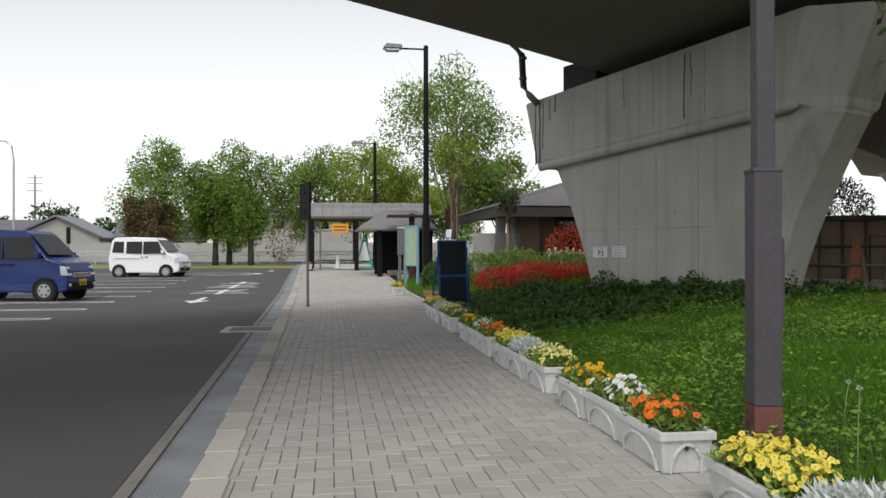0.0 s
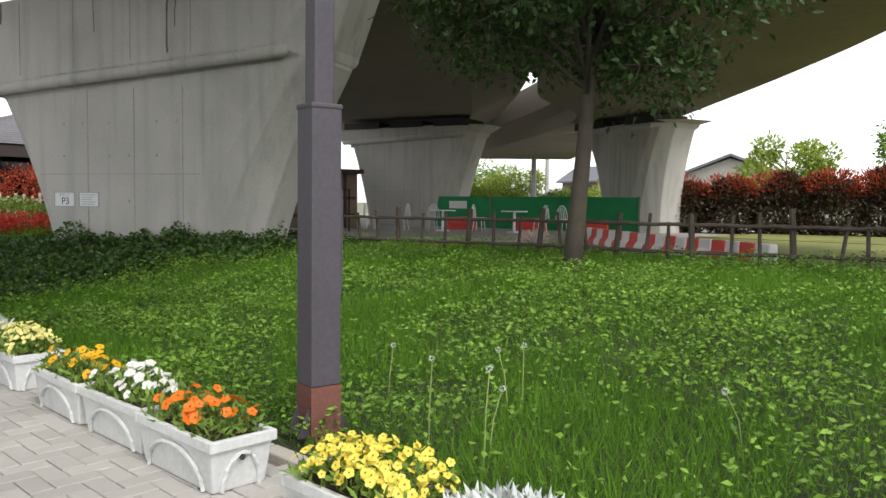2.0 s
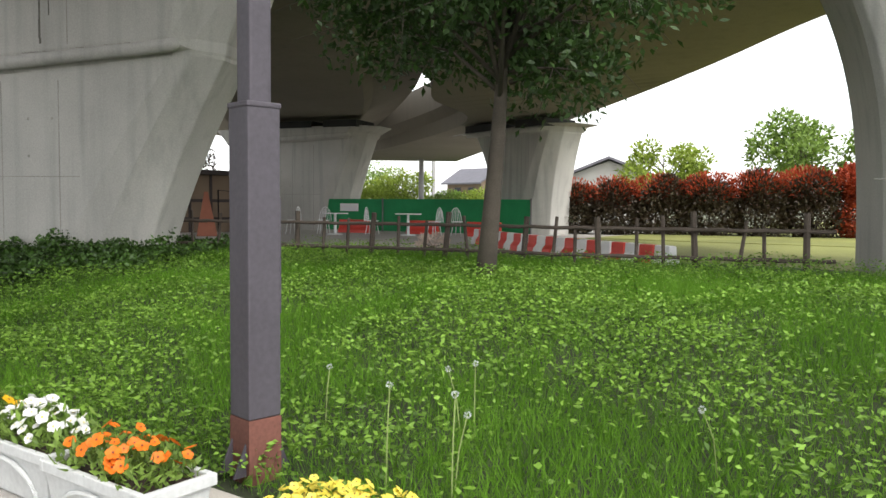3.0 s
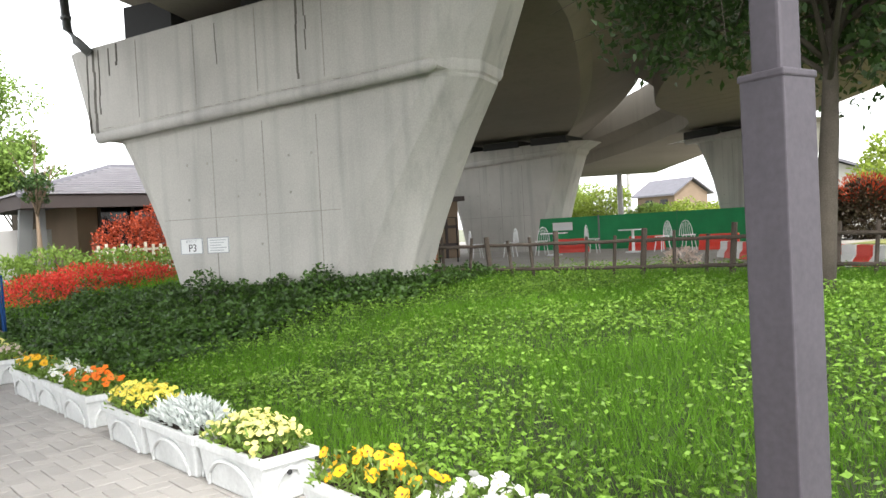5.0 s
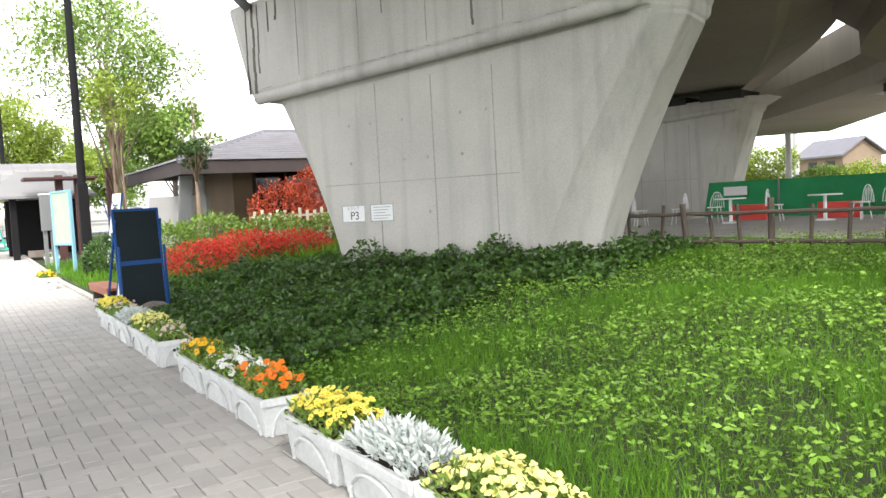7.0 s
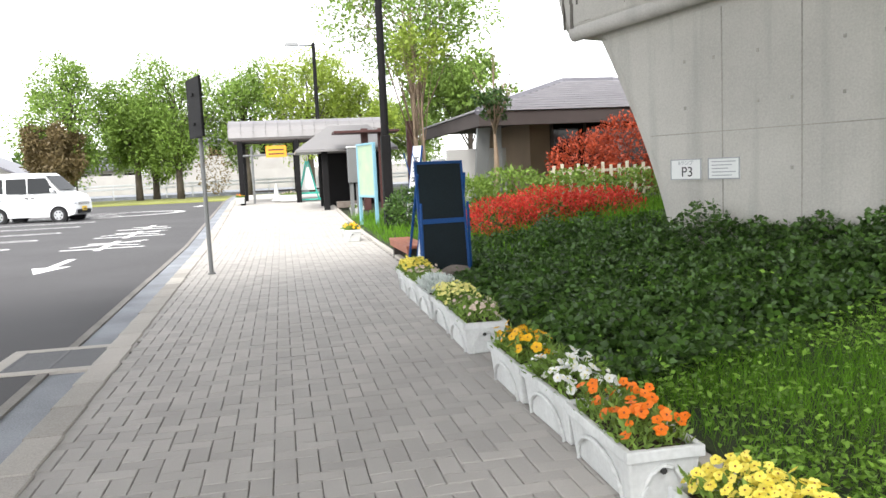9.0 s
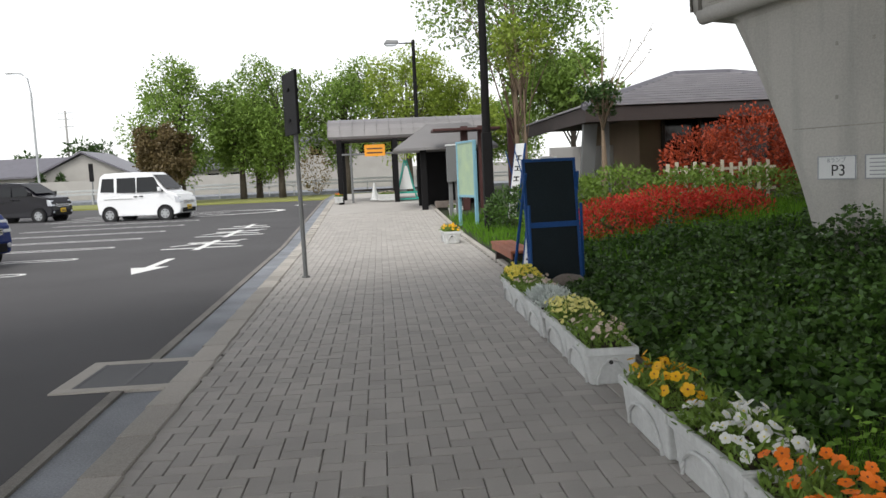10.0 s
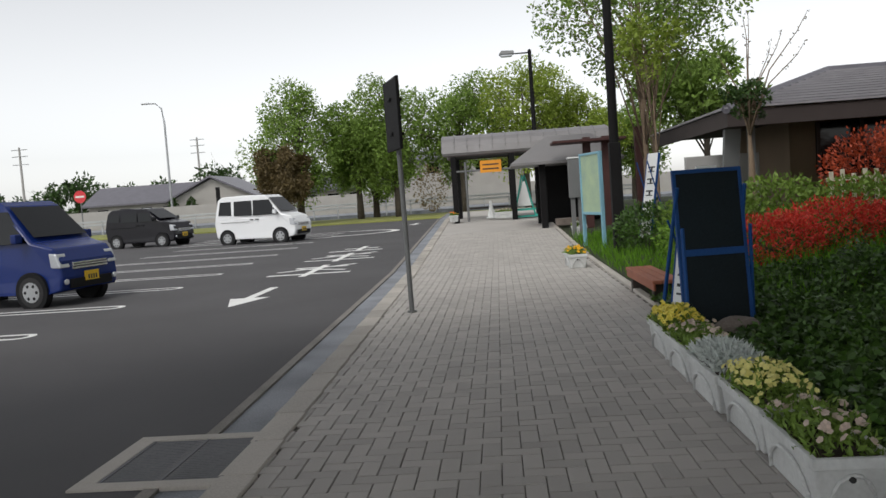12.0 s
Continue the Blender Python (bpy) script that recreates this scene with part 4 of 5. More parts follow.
# row beyond the car park
for i, (x, y, h, w, low, mat, lab) in enumerate((
        (-11.8, 58, 8.7, 3.3, 1.6, LEAF_MID, "broad green street tree on the grass island"), (-8.4, 61, 8.0, 2.4, 2.0, LEAF_MID, "green street tree on the grass island"),
        (-12.3, 55.8, 5.2, 1.6, 1.5, LEAF_BRONZE, "bronze leaved tree on the grass island"), (-5.6, 60, 9.4, 3.0, 1.8, LEAF_MID, "dense green tree behind the shelter"),
        (-1.2, 62, 9.4, 3.2, 2.4, LEAF_MID, "green tree behind the shelter"), (3.2, 60, 10.2, 3.4, 2.6, LEAF_LIGHT, "yellow green tree behind the shelter"),
        (7.0, 62, 8.0, 3.0, 2.5, LEAF_LIGHT, "yellow green tree behind the building"), (-7.6, 63, 7.6, 2.6, 1.4, LEAF_MID, "green tree among others"), (11, 64, 7.5, 3.4, 2.0, LEAF_MID, "green tree behind the building"))):
    tree(x, y, 0.2, h, (w, w, low), 0.22, 40 + i, lab, mat, 11000, leaf=0.24, fork=0.3, clumps=34)
shrub("bare_bush", -3.2, 58.5, 0.55, [(0, 0, 1.4, 1.1, 1, 1.6)], 0.2, LEAF_BRONZE, 60, "thin half-bare brown bush on the island", 500)

# azalea cushions and taller plants behind
shrub("azalea_bush", 5.9, 18.2, 0.25, [(-1.0, -0.3, 0.25, 0.75, 0.7, 0.40), (0.0, 0.1, 0.32, 0.95, 0.8, 0.46), (1.1, 0.1, 0.3, 0.85, 0.75, 0.40)], 0.06, AZALEA, 61, "clipped azalea bush covered in red flowers", 9000)
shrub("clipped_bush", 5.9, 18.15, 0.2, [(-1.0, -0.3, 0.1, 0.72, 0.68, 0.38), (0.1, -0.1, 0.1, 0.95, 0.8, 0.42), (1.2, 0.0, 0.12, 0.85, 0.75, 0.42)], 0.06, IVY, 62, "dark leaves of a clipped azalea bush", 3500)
shrub("leafy_shrub", 6.6, 20.6, 0.3, [(-1.8, 0, 0.4, 0.9, 0.7, 0.55), (-0.6, 0.4, 0.5, 0.9, 0.8, 0.6), (0.8, 0.2, 0.45, 1.0, 0.8, 0.55), (2.2, 0, 0.4, 0.9, 0.7, 0.55)], 0.10, SHRUB, 63, "loose light green shrubs behind the azalea", 7000)
shrub("red_shrub", 9.2, 22.2, 0.35, [(-0.9, 0, 1.0, 1.0, .8, .8), (0.4, 0.2, 1.3, 1.2, .9, 0.95), (1.7, 0.2, 1.1, 1.0, .8, .8)], 0.09, LEAF_RED, 64, "large red leaved shrub by the building", 8000)
shrub("leafy_shrub", 3.9, 21.8, 0.1, [(0, 0, 0.45, 0.6, 0.6, 0.5)], 0.08, IVY, 65, "dark green shrub at the lamp foot", 2200)
shrub("leafy_shrub", 4.3, 20.3, 0.1, [(0, 0, 0.3, 0.5, 0.6, 0.4)], 0.08, WEED, 66, "green weeds beside the bench", 1500)

# long red hedge beyond the yard
for i in range(8):
    s = i / 7
    x, y = 24.5 + 3.0 * s, 12.6 - 10.5 * s
    hedge = shrub("red_hedge", x + 1.6, y - 0.6, 0.4, [(0, 0, 0.65, 0.95, 1.0, 0.9), (0.1, -0.1 + 0.2 * (i % 2), 1.15 + 0.05 * i, 0.9, 0.85, 0.55), (0.0, 0.45 - 0.3 * (i % 3), 1.5 + 0.07 * i - 0.15 * (i % 2), 0.6, 0.45, 0.4)], 0.13, LEAF_REDDARK if i < 6 else LEAF_RED, 70 + i, "tall dark red leaved hedge", 7500)
    rs = np.random.RandomState(80 + i)
    q, d = inside(rs, 700 + 120 * i, (-0.1, 0.1 * (i % 3), 1.35 + 0.07 * i), (0.85, 0.95, 0.55))
    tagged(leaves("red_shoot", q, d + [0, 0, 0.6], 0.13, 0.05, LEAF_RED, hedge, rs=rs), kind="stuff")
for i, (x, y, h) in enumerate(((33, 1.5, 5.6), (36, 6, 5.0), (35, -3, 6.5), (38, 13, 4.2))):
    tree(x, y, 0.3, h, (2.3, 2.3, 1.2), 0.12, 90 + i, "light green tree behind the red hedge", LEAF_LIGHT if i != 1 else LEAF_MID, 3500, leaf=0.26, clumps=20)
for i, (x, y, h, w) in enumerate(((45.4, 34.6, 3.9, 2.3), (48, 40, 4.4, 2.8), (43, 36.5, 3.0, 2.2), (43.5, 29.6, 2.1, 2.2), (45, 26.8, 2.3, 2.3), (47, 24.2, 2.2, 2.4))):
    tree(x, y, 0, h, (w, w, 0.3), 0.12, 100 + i, "distant rounded green tree", LEAF_MID if i % 2 else LEAF_LIGHT, 5000, leaf=0.22, clumps=26)


# lawn cover: grass, broad weeds and dark ivy
def spots(rs, k, x0, x1, y0, y1):
    return rs.uniform(x0, x1, k), rs.uniform(y0, y1, k)


def ivy_part(x, y):
    """How far a place belongs to the ivy that spreads from the pier to the planters."""
    d = (x - 5.806) * 0.909 + (y - 13.316) * 0.416
    a = (x - 5.806) * 0.416 - (y - 13.316) * 0.909
    edge = np.where(a < 2.5, -1.2 - 0.85 * (2.5 - a), -1.2)
    band = (d > edge) & (a > -3.4) & (a < 4.6)
    far = y > 8.4 + 0.35 * (x - 3)
    return (band | far) & (y < 16)


LZ = np.vectorize(lawn_z)
rs = np.random.RandomState(7)
clump = lambda x, y, s, o: np.array([noise.noise((a * s, b * s, o)) for a, b in zip(x, y)])
x, y = spots(rs, 420000, 2.96, 11.8, -3.5, 13.5)
near = np.hypot(x - 1, y - 2)
keep = (rs.rand(len(x)) < np.clip(6.0 / near, 0.25, 1)) & ~(ivy_part(x, y) & (rs.rand(len(x)) < 0.93))
x, y = x[keep], y[keep]
c = clump(x, y, 0.55, 3)
keep = (c > 0.06) | (rs.rand(len(x)) < 0.45 + 0.3 * c)
x, y, c = x[keep], y[keep], c[keep]
k = len(x)
al = np.stack([rs.normal(0, .45, k), rs.normal(0, .45, k), np.ones(k)], 1)
ob = leaves("grass", np.stack([x, y, LZ(x, y) - 0.01], 1), al, rs.uniform(.07, .19, k) * (1 + 0.6 * np.clip(c, 0, 1)), rs.uniform(.0025, .0048, k), GRASS, fold=0.1, rs=rs)
tagged(ob, "lush green uncut grass", "grass", "", "stuff")
x, y = spots(rs, 210000, 2.96, 11.8, -3.5, 14)
c = clump(x, y, 0.55, 3)
keep = (rs.rand(len(x)) < np.clip(0.5 - 1.6 * c + 0.35 * clump(x, y, 2.3, 8), 0.07, 0.9)) & ~(ivy_part(x, y) & (rs.rand(len(x)) < 0.95)) & (rs.rand(len(x)) < np.clip(8.0 / np.hypot(x - 1, y - 2), 0.35, 1))
x, y = x[keep], y[keep]
k = len(x)
h = rs.uniform(0.02, 0.18, k) * (1 + 1.0 * np.clip(clump(x, y, 1.6, 5), -1, 1))
al = np.stack([rs.normal(0, 1, k), rs.normal(0, 1, k), rs.uniform(-.1, .5, k)], 1)
ob = leaves("weed", np.stack([x, y, LZ(x, y) + h], 1), al, rs.uniform(.022, .060, k), rs.uniform(.012, .030, k), WEED, rs=rs)
tagged(ob, "broad-leaved green weeds in the lawn", "weeds", "", "stuff")
x, y = spots(rs, 190000, 2.85, 10.5, 4.5, 16.5)
keep = ivy_part(x, y) & (rs.rand(len(x)) < np.clip(8.0 / np.hypot(x - 1, y - 5), 0.45, 1))
x, y = x[keep], y[keep]
k = len(x)
d = (x - 5.806) * 0.909 + (y - 13.316) * 0.416
lump = 0.14 + 0.15 * clump(x, y, 1.3, 9) + 0.07 * clump(x, y, 4.0, 2) + np.clip(0.16 + 0.35 * clump(x, y, 1.7, 6), 0, 0.5) * np.exp(-((d + 0.25) / 0.3) ** 2)
al = np.stack([rs.normal(-.3, 1, k), rs.normal(-.3, 1, k), rs.uniform(-.2, .6, k)], 1)
ob = leaves("ivy", np.stack([x, y, LZ(x, y) + lump * rs.uniform(0.4, 1.15, k)], 1), al, rs.uniform(.035, .088, k), rs.uniform(.028, .062, k), IVY, rs=rs)
tagged(ob, "dark green ivy carpet between pier and planters", "ivy", "", "stuff")
x, y = spots(rs, 14000, 2.96, 9, 14.5, 27)
k = len(x)
al = np.stack([rs.normal(0, .4, k), rs.normal(0, .4, k), np.ones(k)], 1)
ob = leaves("grass", np.stack([x, y, LZ(x, y) - 0.01], 1), al, rs.uniform(.12, .35, k), rs.uniform(.01, .02, k), GRASS, fold=0.1, rs=rs)
tagged(ob, "tall grass behind the bench", "grass", "", "stuff")
# seed stalks
for i in range(7):
    a, b = rs.uniform(3.2, 4.2), rs.uniform(0.3, 2.6)
    e = empty("seed_stalk", pose(a, b, lawn_z(a, b)), "thin dandelion stalk with a pale seed head", "weed", "seed stalks in the lawn")
    s = Mesh()
    hgt = rs.uniform(.34, .5)
    dx, dy = rs.normal(0, .05, 2)
    s.tube([(0, 0, -0.05), (dx * .4, dy * .4, hgt * .6), (dx, dy, hgt)], [.004, .003, .003], STALK, 5)
    s.done("stem", e)
    q, d = inside(rs, 60, (dx, dy, hgt), (.012, .012, .012))
    leaves("seed_head", q, d, .009, .004, SILVER, e, rs=rs)

# ---- rail fence ----
line = smooth_line([(9.0, 11.2, 0), (9.55, 10.2, 0), (10.0, 8.4, 0), (10.55, 6.5, 0), (10.75, 4.6, 0), (11.3, 2.6, 0), (11.75, 1.2, 0)], 10)
e = empty("rail_fence", pose(0, 0, 0.50), "weathered rustic wooden rail fence with crooked posts", "fence")
rs = np.random.RandomState(3)
cum = 0.0
nextpost = 0.0
count = 0
for a, b in zip(line[:-1], line[1:]):
    seg = (b - a).length
    while nextpost <= cum + seg:
        p = a.lerp(b, (nextpost - cum) / seg)
        big = count % 3 == 0
        s = Mesh()
        h = rs.uniform(.66, .78) if big else rs.uniform(.54, .72)
        s.tube([(p.x, p.y, -.3), (p.x + rs.normal(0, .05), p.y + rs.normal(0, .06), h)], [.046 if big else .028, .042 if big else .025], WOOD_FENCE, 7)
        s.done("post", e)
        nextpost += rs.uniform(.34, .5)
        count += 1
    cum += seg
for z in (0.14, 0.52):
    for i in range(0, len(line) - 1, 6):
        seg = line[i:i + 8]
        s = Mesh()
        s.tube([(p.x - 0.05, p.y, z + 0.006 * math.sin(j * 1.7 + i)) for j, p in enumerate(seg)], .027, WOOD_FENCE, 7)
        s.done("rail", e)

# ---- yard: net, barriers, chairs, tables ----
e = empty("windbreak_net", pose(22.4, 20.7, 0.36), "green windbreak net stretched between thin posts", "fence")
d = Vector((0.6, -8.8, 0))
s = Mesh()
s.poly([Vector((0, 0, 0.02)) + d * (i / 24) + Vector((0.03 * math.sin(i * 1.1), 0, zz)) for i in range(25) for zz in (0, 1.15)], [(2 * i, 2 * i + 2, 2 * i + 3, 2 * i + 1) for i in range(24)], NET)
ob = s.done("net", e)
ob.modifiers.new("thick", "SOLIDIFY").thickness = 0.01
s = Mesh()
for i in range(4):
    p = d * (i / 3)
    s.tube([(p.x, p.y, -.1), (p.x, p.y, 1.2)], .03, GREYSTEEL, 6)
s.done("post", e)
s = Mesh()
p = d * 0.17 + Vector((-0.09, 0, 0))
s.box((-0.42, -0.02, 0.72), (0.42, 0.0, 1.0), SIGNWHITE, Matrix.Translation(p) @ pose(0, 0, 0, 0, 0, -86))
s.done("banner", e)


def barrier(x, y, z, turn, mat, w=1.0, h=0.5):
    e = empty("road_barrier", pose(x, y, z, 0, 0, turn), ("red" if mat is BARRIER_R else "white") + " plastic water-filled road barrier", "barrier", "road barriers")
    s = Mesh()
    s.prism([(-w / 2, -.17, 0), (-w / 2, .17, 0), (-w / 2, .15, .12), (-w / 2, .08, .2), (-w / 2, .07, h), (-w / 2, -.07, h), (-w / 2, -.08, .2), (-w / 2, -.15, .12)], (0, 0, 0), (w, 0, 0), mat)
    s.done("body", e, bevel=.02)


for i in range(21):
    s = i / 20
    barrier(17.3 - 4.8 * s - 0.25 * math.sin(math.pi * s), 10.2 - 6.5 * s, 0.36, 53, BARRIER_R if i % 2 else BARRIER_W, 0.40, 0.37)
for x, y in ((20.9, 17.6), (21.6, 15.2), (21.3, 12.6)):
    barrier(x, y, .36, -75, BARRIER_R, 1.1, .45)


def chair(x, y, turn):
    e = empty("garden_chair", pose(x, y, .36, 0, 0, turn), "white metal garden chair with an openwork back", "chair", "garden chairs in the yard")
    s = Mesh()
    s.tube([(0, 0, .43), (0, 0, .455)], .21, CHAIRWHITE, 14)
    s.done("seat", e)
    for a in (45, 135, 225, 315):
        s = Mesh()
        c, q = math.cos(radians(a)), math.sin(radians(a))
        s.tube([(c * .17, q * .17, .44), (c * .2, q * .2, .2), (c * .24, q * .24, 0)], .014, CHAIRWHITE, 6)
        s.done("leg", e)
    s = Mesh()
    s.tube([(.2 * math.cos(t), .2, .43 + .45 * math.sin(t)) for t in np.linspace(0, math.pi, 9)], .014, CHAIRWHITE, 6)
    for i in range(-2, 3):
        s.tube([(i * .07, .2, .43), (i * .045, .21, .84 - .03 * abs(i))], .009, CHAIRWHITE, 5)
    s.done("backrest", e)


for x, y, r in ((18.6, 18.2, 200), (19.4, 17.6, 150), (20.2, 16.2, 20), (20.6, 14.0, 250), (21.2, 13.5, 100), (17.9, 19.0, 60)):
    chair(x, y, r)
for x, y in ((19.2, 16.9), (20.3, 14.8)):
    e = empty("garden_table", pose(x, y, .36, 0, 0, 30), "white round garden table", "table", "garden tables in the yard")
    s = Mesh()
    s.tube([(0, 0, .66), (0, 0, .69)], .42, CHAIRWHITE, 20)
    s.done("top", e)
    s = Mesh()
    s.tube([(0, 0, 0), (0, 0, .03), (0, 0, .05), (0, 0, .66)], [.25, .24, .05, .04], CHAIRWHITE, 10)
    s.done("pedestal", e)
shrub("potted_flowers", 14.9, 9.9, .36, [(0, 0, .12, .45, .35, .2)], .09, F_PINK, 66, "pale heap of flowers on the yard", 260)
# timber shed front and easel by the back pier
e = empty("wooden_hut", pose(17.2, 21.2, .36, 0, 0, -20), "low timber hut with a pale wall behind the pier", "hut")
s = Mesh()
s.box((-2.5, 0, 0), (1.6, .15, 1.9), PLASTER)
s.box((-2.6, -.4, 1.9), (1.7, .4, 2.05), EAVES)
s.done("wall", e)
s = Mesh()
for i in range(6):
    s.box((-2.4 + i * .7, -.06, 0), (-2.32 + i * .7, -.002, 1.9), EAVES)
for z in (.4, 1.0):
    s.box((-2.4, -.1, z), (1.5, -.061, z + .1), EAVES)
s.done("frame", e)
e = empty("easel_board", pose(15.4, 18.4, .36, 0, 0, -25), "brown triangular easel board", "board")
s = Mesh()
s.prism([(-.3, 0, 0), (.3, 0, 0), (0.05, .1, 1.3), (-.05, .1, 1.3)], (0, 0, 0), (0, .04, 0), BENCHWOOD)
s.done("board", e)
s = Mesh()
s.tube([(.35, .1, 0), (.35, .1, 1.35), (.9, .1, 1.3), (.9, .1, 0)], .025, BLACKSTEEL, 6)
s.done("stand", e)
shrub("red_shrub", 15.2, 22.6, .36, [(0, 0, 1.3, .9, .9, 1.2), (1.2, .6, 2.2, 1.3, 1.1, 1.4), (3.2, 1.2, 2.2, 1.5, 1.1, 1.4)], .12, LEAF_REDDARK, 190, "dark red leaved shrub behind the timber hut", 9000)


# ---- shelter and buildings ----
e = empty("bus_shelter", pose(0, 38, 0.45), "shelter with a pale curved metal roof on dark posts", "shelter")
s = Mesh()
arc = [(-0.85, 1.6 * math.cos(t), 2.55 + 0.75 * math.sin(t) ** 0.8) for t in np.linspace(0, math.pi, 13)]
s.prism(arc + [(-0.85, p[1] * 0.97, p[2] - 0.09) for p in arc[::-1]], (0, 0, 0), (6.3, 0, 0), ROOFMETAL)
for i in range(14):
    x = -0.85 + i * 0.48
    s.tube([(x, p[1] * 1.005, p[2] + 0.012) for p in arc], 0.018, ROOFMETAL, 4)
s.done("roof", e)
s = Mesh()
s.box((-0.8, -1.55, 2.42), (5.4, -1.4, 2.56), EAVES)
s.box((-0.8, 1.4, 2.42), (5.4, 1.55, 2.56), EAVES)
s.box((-0.6, -1.4, 2.46), (5.3, 1.4, 2.5), BLACKSTEEL)
s.done("beam", e)
for x in (-0.45, 1.75, 3.6, 5.2):
    for y in (-1.45, 1.45):
        s = Mesh()
        s.box((x - .1, y - .1, -0.1), (x + .1, y + .1, 2.42), BLACKSTEEL)
        s.done("post", e, bevel=.01)
s = Mesh()
s.box((0.55, -1.6, 1.75), (1.35, -1.55, 2.2), ORANGE)
for r in range(2):
    s.box((0.65, -1.606, 2.02 - r * .16), (1.25, -1.601, 2.07 - r * .16), EAVES)
s.done("hanging_sign", e)
s = Mesh()
s.tube([(0.0, -1.5, -0.05), (0.0, -1.5, 2.2)], .05, GREYSTEEL, 8)
s.done("post", e)
s = Mesh()
s.tube([(-0.45, -1.5, 1.85), (1.75, -1.5, 1.85)], .04, GREYSTEEL, 8)
s.done("rail", e)
s = Mesh()
s.box((-0.2, 1.2, .35), (5, 1.5, .42), BENCHLEG)
s.done("bench_seat", e, bevel=.01)
planter("orange", -0.55, 36.6, 0, 150, 0.43)
planter("pink", 1.35, 37.0, 80, 151, 0.43)
e = empty("traffic_cone", pose(0.85, 37.6, 0.45), "pale worn traffic cone", "cone")
s = Mesh()
s.tube([(0, 0, 0), (0, 0, .04), (0, 0, .05), (0, 0, .7)], [.22, .22, .15, .03], SIGNWHITE, 12)
s.done("cone", e)

e = empty("kiosk", pose(2.6, 32, 0.36), "small hut with a grey hipped roof and dark walls", "kiosk")
s = Mesh()
s.poly([(-1.0, -1.2, 1.9), (2.4, -1.2, 1.9), (2.4, 1.8, 1.9), (-1.0, 1.8, 1.9), (.2, .3, 2.75), (1.6, .3, 2.75), (-1.0, -1.2, 1.82), (2.4, -1.2, 1.82), (2.4, 1.8, 1.82), (-1.0, 1.8, 1.82)],
       [(0, 1, 5, 4), (1, 2, 5), (2, 3, 4, 5), (3, 0, 4), (6, 7, 1, 0), (7, 8, 2, 1), (8, 9, 3, 2), (9, 6, 0, 3), (9, 8, 7, 6)], ROOFMETAL)
s.done("roof", e)
for x0, x1 in ((-0.15, .05), (2.0, 2.2)):
    for y in (-.9, 1.3):
        s = Mesh()
        s.box((x0, y, -.2), (x1, y + .2, 1.82), BLACKSTEEL)
        s.done("post", e, bevel=.01)
s = Mesh()
s.box((.05, 1.4, -.2), (2.0, 1.45, 1.82), BLACKSTEEL)
s.done("back_wall", e)
s = Mesh()
s.box((.3, -.7, -.1), (1.2, -.2, .12), ROCK)
s.done("step", e, bevel=.02)
e = empty("gate_pergola", pose(4.0, 30, 0.4), "red brown timber gate with a flat lintel", "gate")
s = Mesh()
for x in (-.3, .25, 1.2):
    s.box((x, 0, -.2), (x + .22, .22, 2.45 + .2 * (x > 1)), REDPOST)
s.done("post", e, bevel=.01)
s = Mesh()
s.box((-1.2, -.4, 2.3), (.9, .7, 2.38), REDPOST)
s.done("lintel", e, bevel=.01)

# low tiled building beside the lawn
e = empty("tiled_building", pose(0, 0, 0.4), "low building with a dark hipped tile roof and deep eaves", "building")
x0, x1, y0, y1, ze, zr = 6.1, 15.8, 24.0, 32.2, 2.45, 3.6
rx0, rx1, ry = 9.9, 11.6, 28.1
s = Mesh()
s.poly([(x0, y0, ze), (x1, y0, ze), (x1, y1, ze), (x0, y1, ze), (rx0, ry, zr), (rx1, ry, zr)], [(0, 1, 5, 4), (1, 2, 5), (2, 3, 4, 5), (3, 0, 4)], ROOFTILE)
s.done("roof", e)
s = Mesh()
N = 13
# course ribs, with the sky glint put into their paler colour
for i in range(N):
    t0 = i / N
    a, b = Vector((x0, y0, ze)).lerp(Vector((rx0, ry, zr)), t0), Vector((x1, y0, ze)).lerp(Vector((rx1, ry, zr)), t0)
    s.box((a.x, a.y - .03, a.z + .0), (b.x, a.y + .03, a.z + .045), TILE_GLINT)
    c = Vector((x0, y1, ze)).lerp(Vector((rx0, ry, zr)), t0)
    s.box((a.x - .03, a.y, a.z), (a.x + .02, c.y, a.z + .045), TILE_GLINT)
for a, b in (((x0, y0, ze), (rx0, ry, zr)), ((x1, y0, ze), (rx1, ry, zr)), ((rx0, ry, zr), (rx1, ry, zr))):
    s.tube([a, b], .11, ROOFTILE, 6)
tagged(s.done("tile_course", e), kind="stuff")
s = Mesh()
s.box((x0 + .02, y0 + .02, ze - .38), (x1 - .02, y0 + .1, ze - .02), EAVES)
s.box((x0 + .02, y0 + .1, ze - .38), (x0 + .1, y1, ze - .02), EAVES)
s.box((x0 + .1, y0 + .1, ze - .2), (x1, y1, ze - .1), EAVES)
s.done("eaves", e)
s = Mesh()
s.box((x0 + 2.2, y0 + 2.0, -.4), (x1 - 1, y0 + 2.2, ze - .2), PLASTER)
s.box((x0 + 2.0, y0 + 2.0, -.4), (x0 + 2.2, y1 - 1, ze - .2), PLASTER)
s.done("wall", e)
# window band enlarged so its dark glass stands in for shade under the eaves
s = Mesh()
s.box((x0 + 2.6, y0 + 1.95, 0.9), (x1 - 2, y0 + 1.99, 2.15), GLASSDARK)
s.done("window", e)
for i in range(6):
    s = Mesh()
    s.box((x0 + 2.6 + i, y0 + 1.9, 0.88), (x0 + 2.68 + i, y0 + 1.945, 2.16), EAVES)
    s.done("mullion", e)
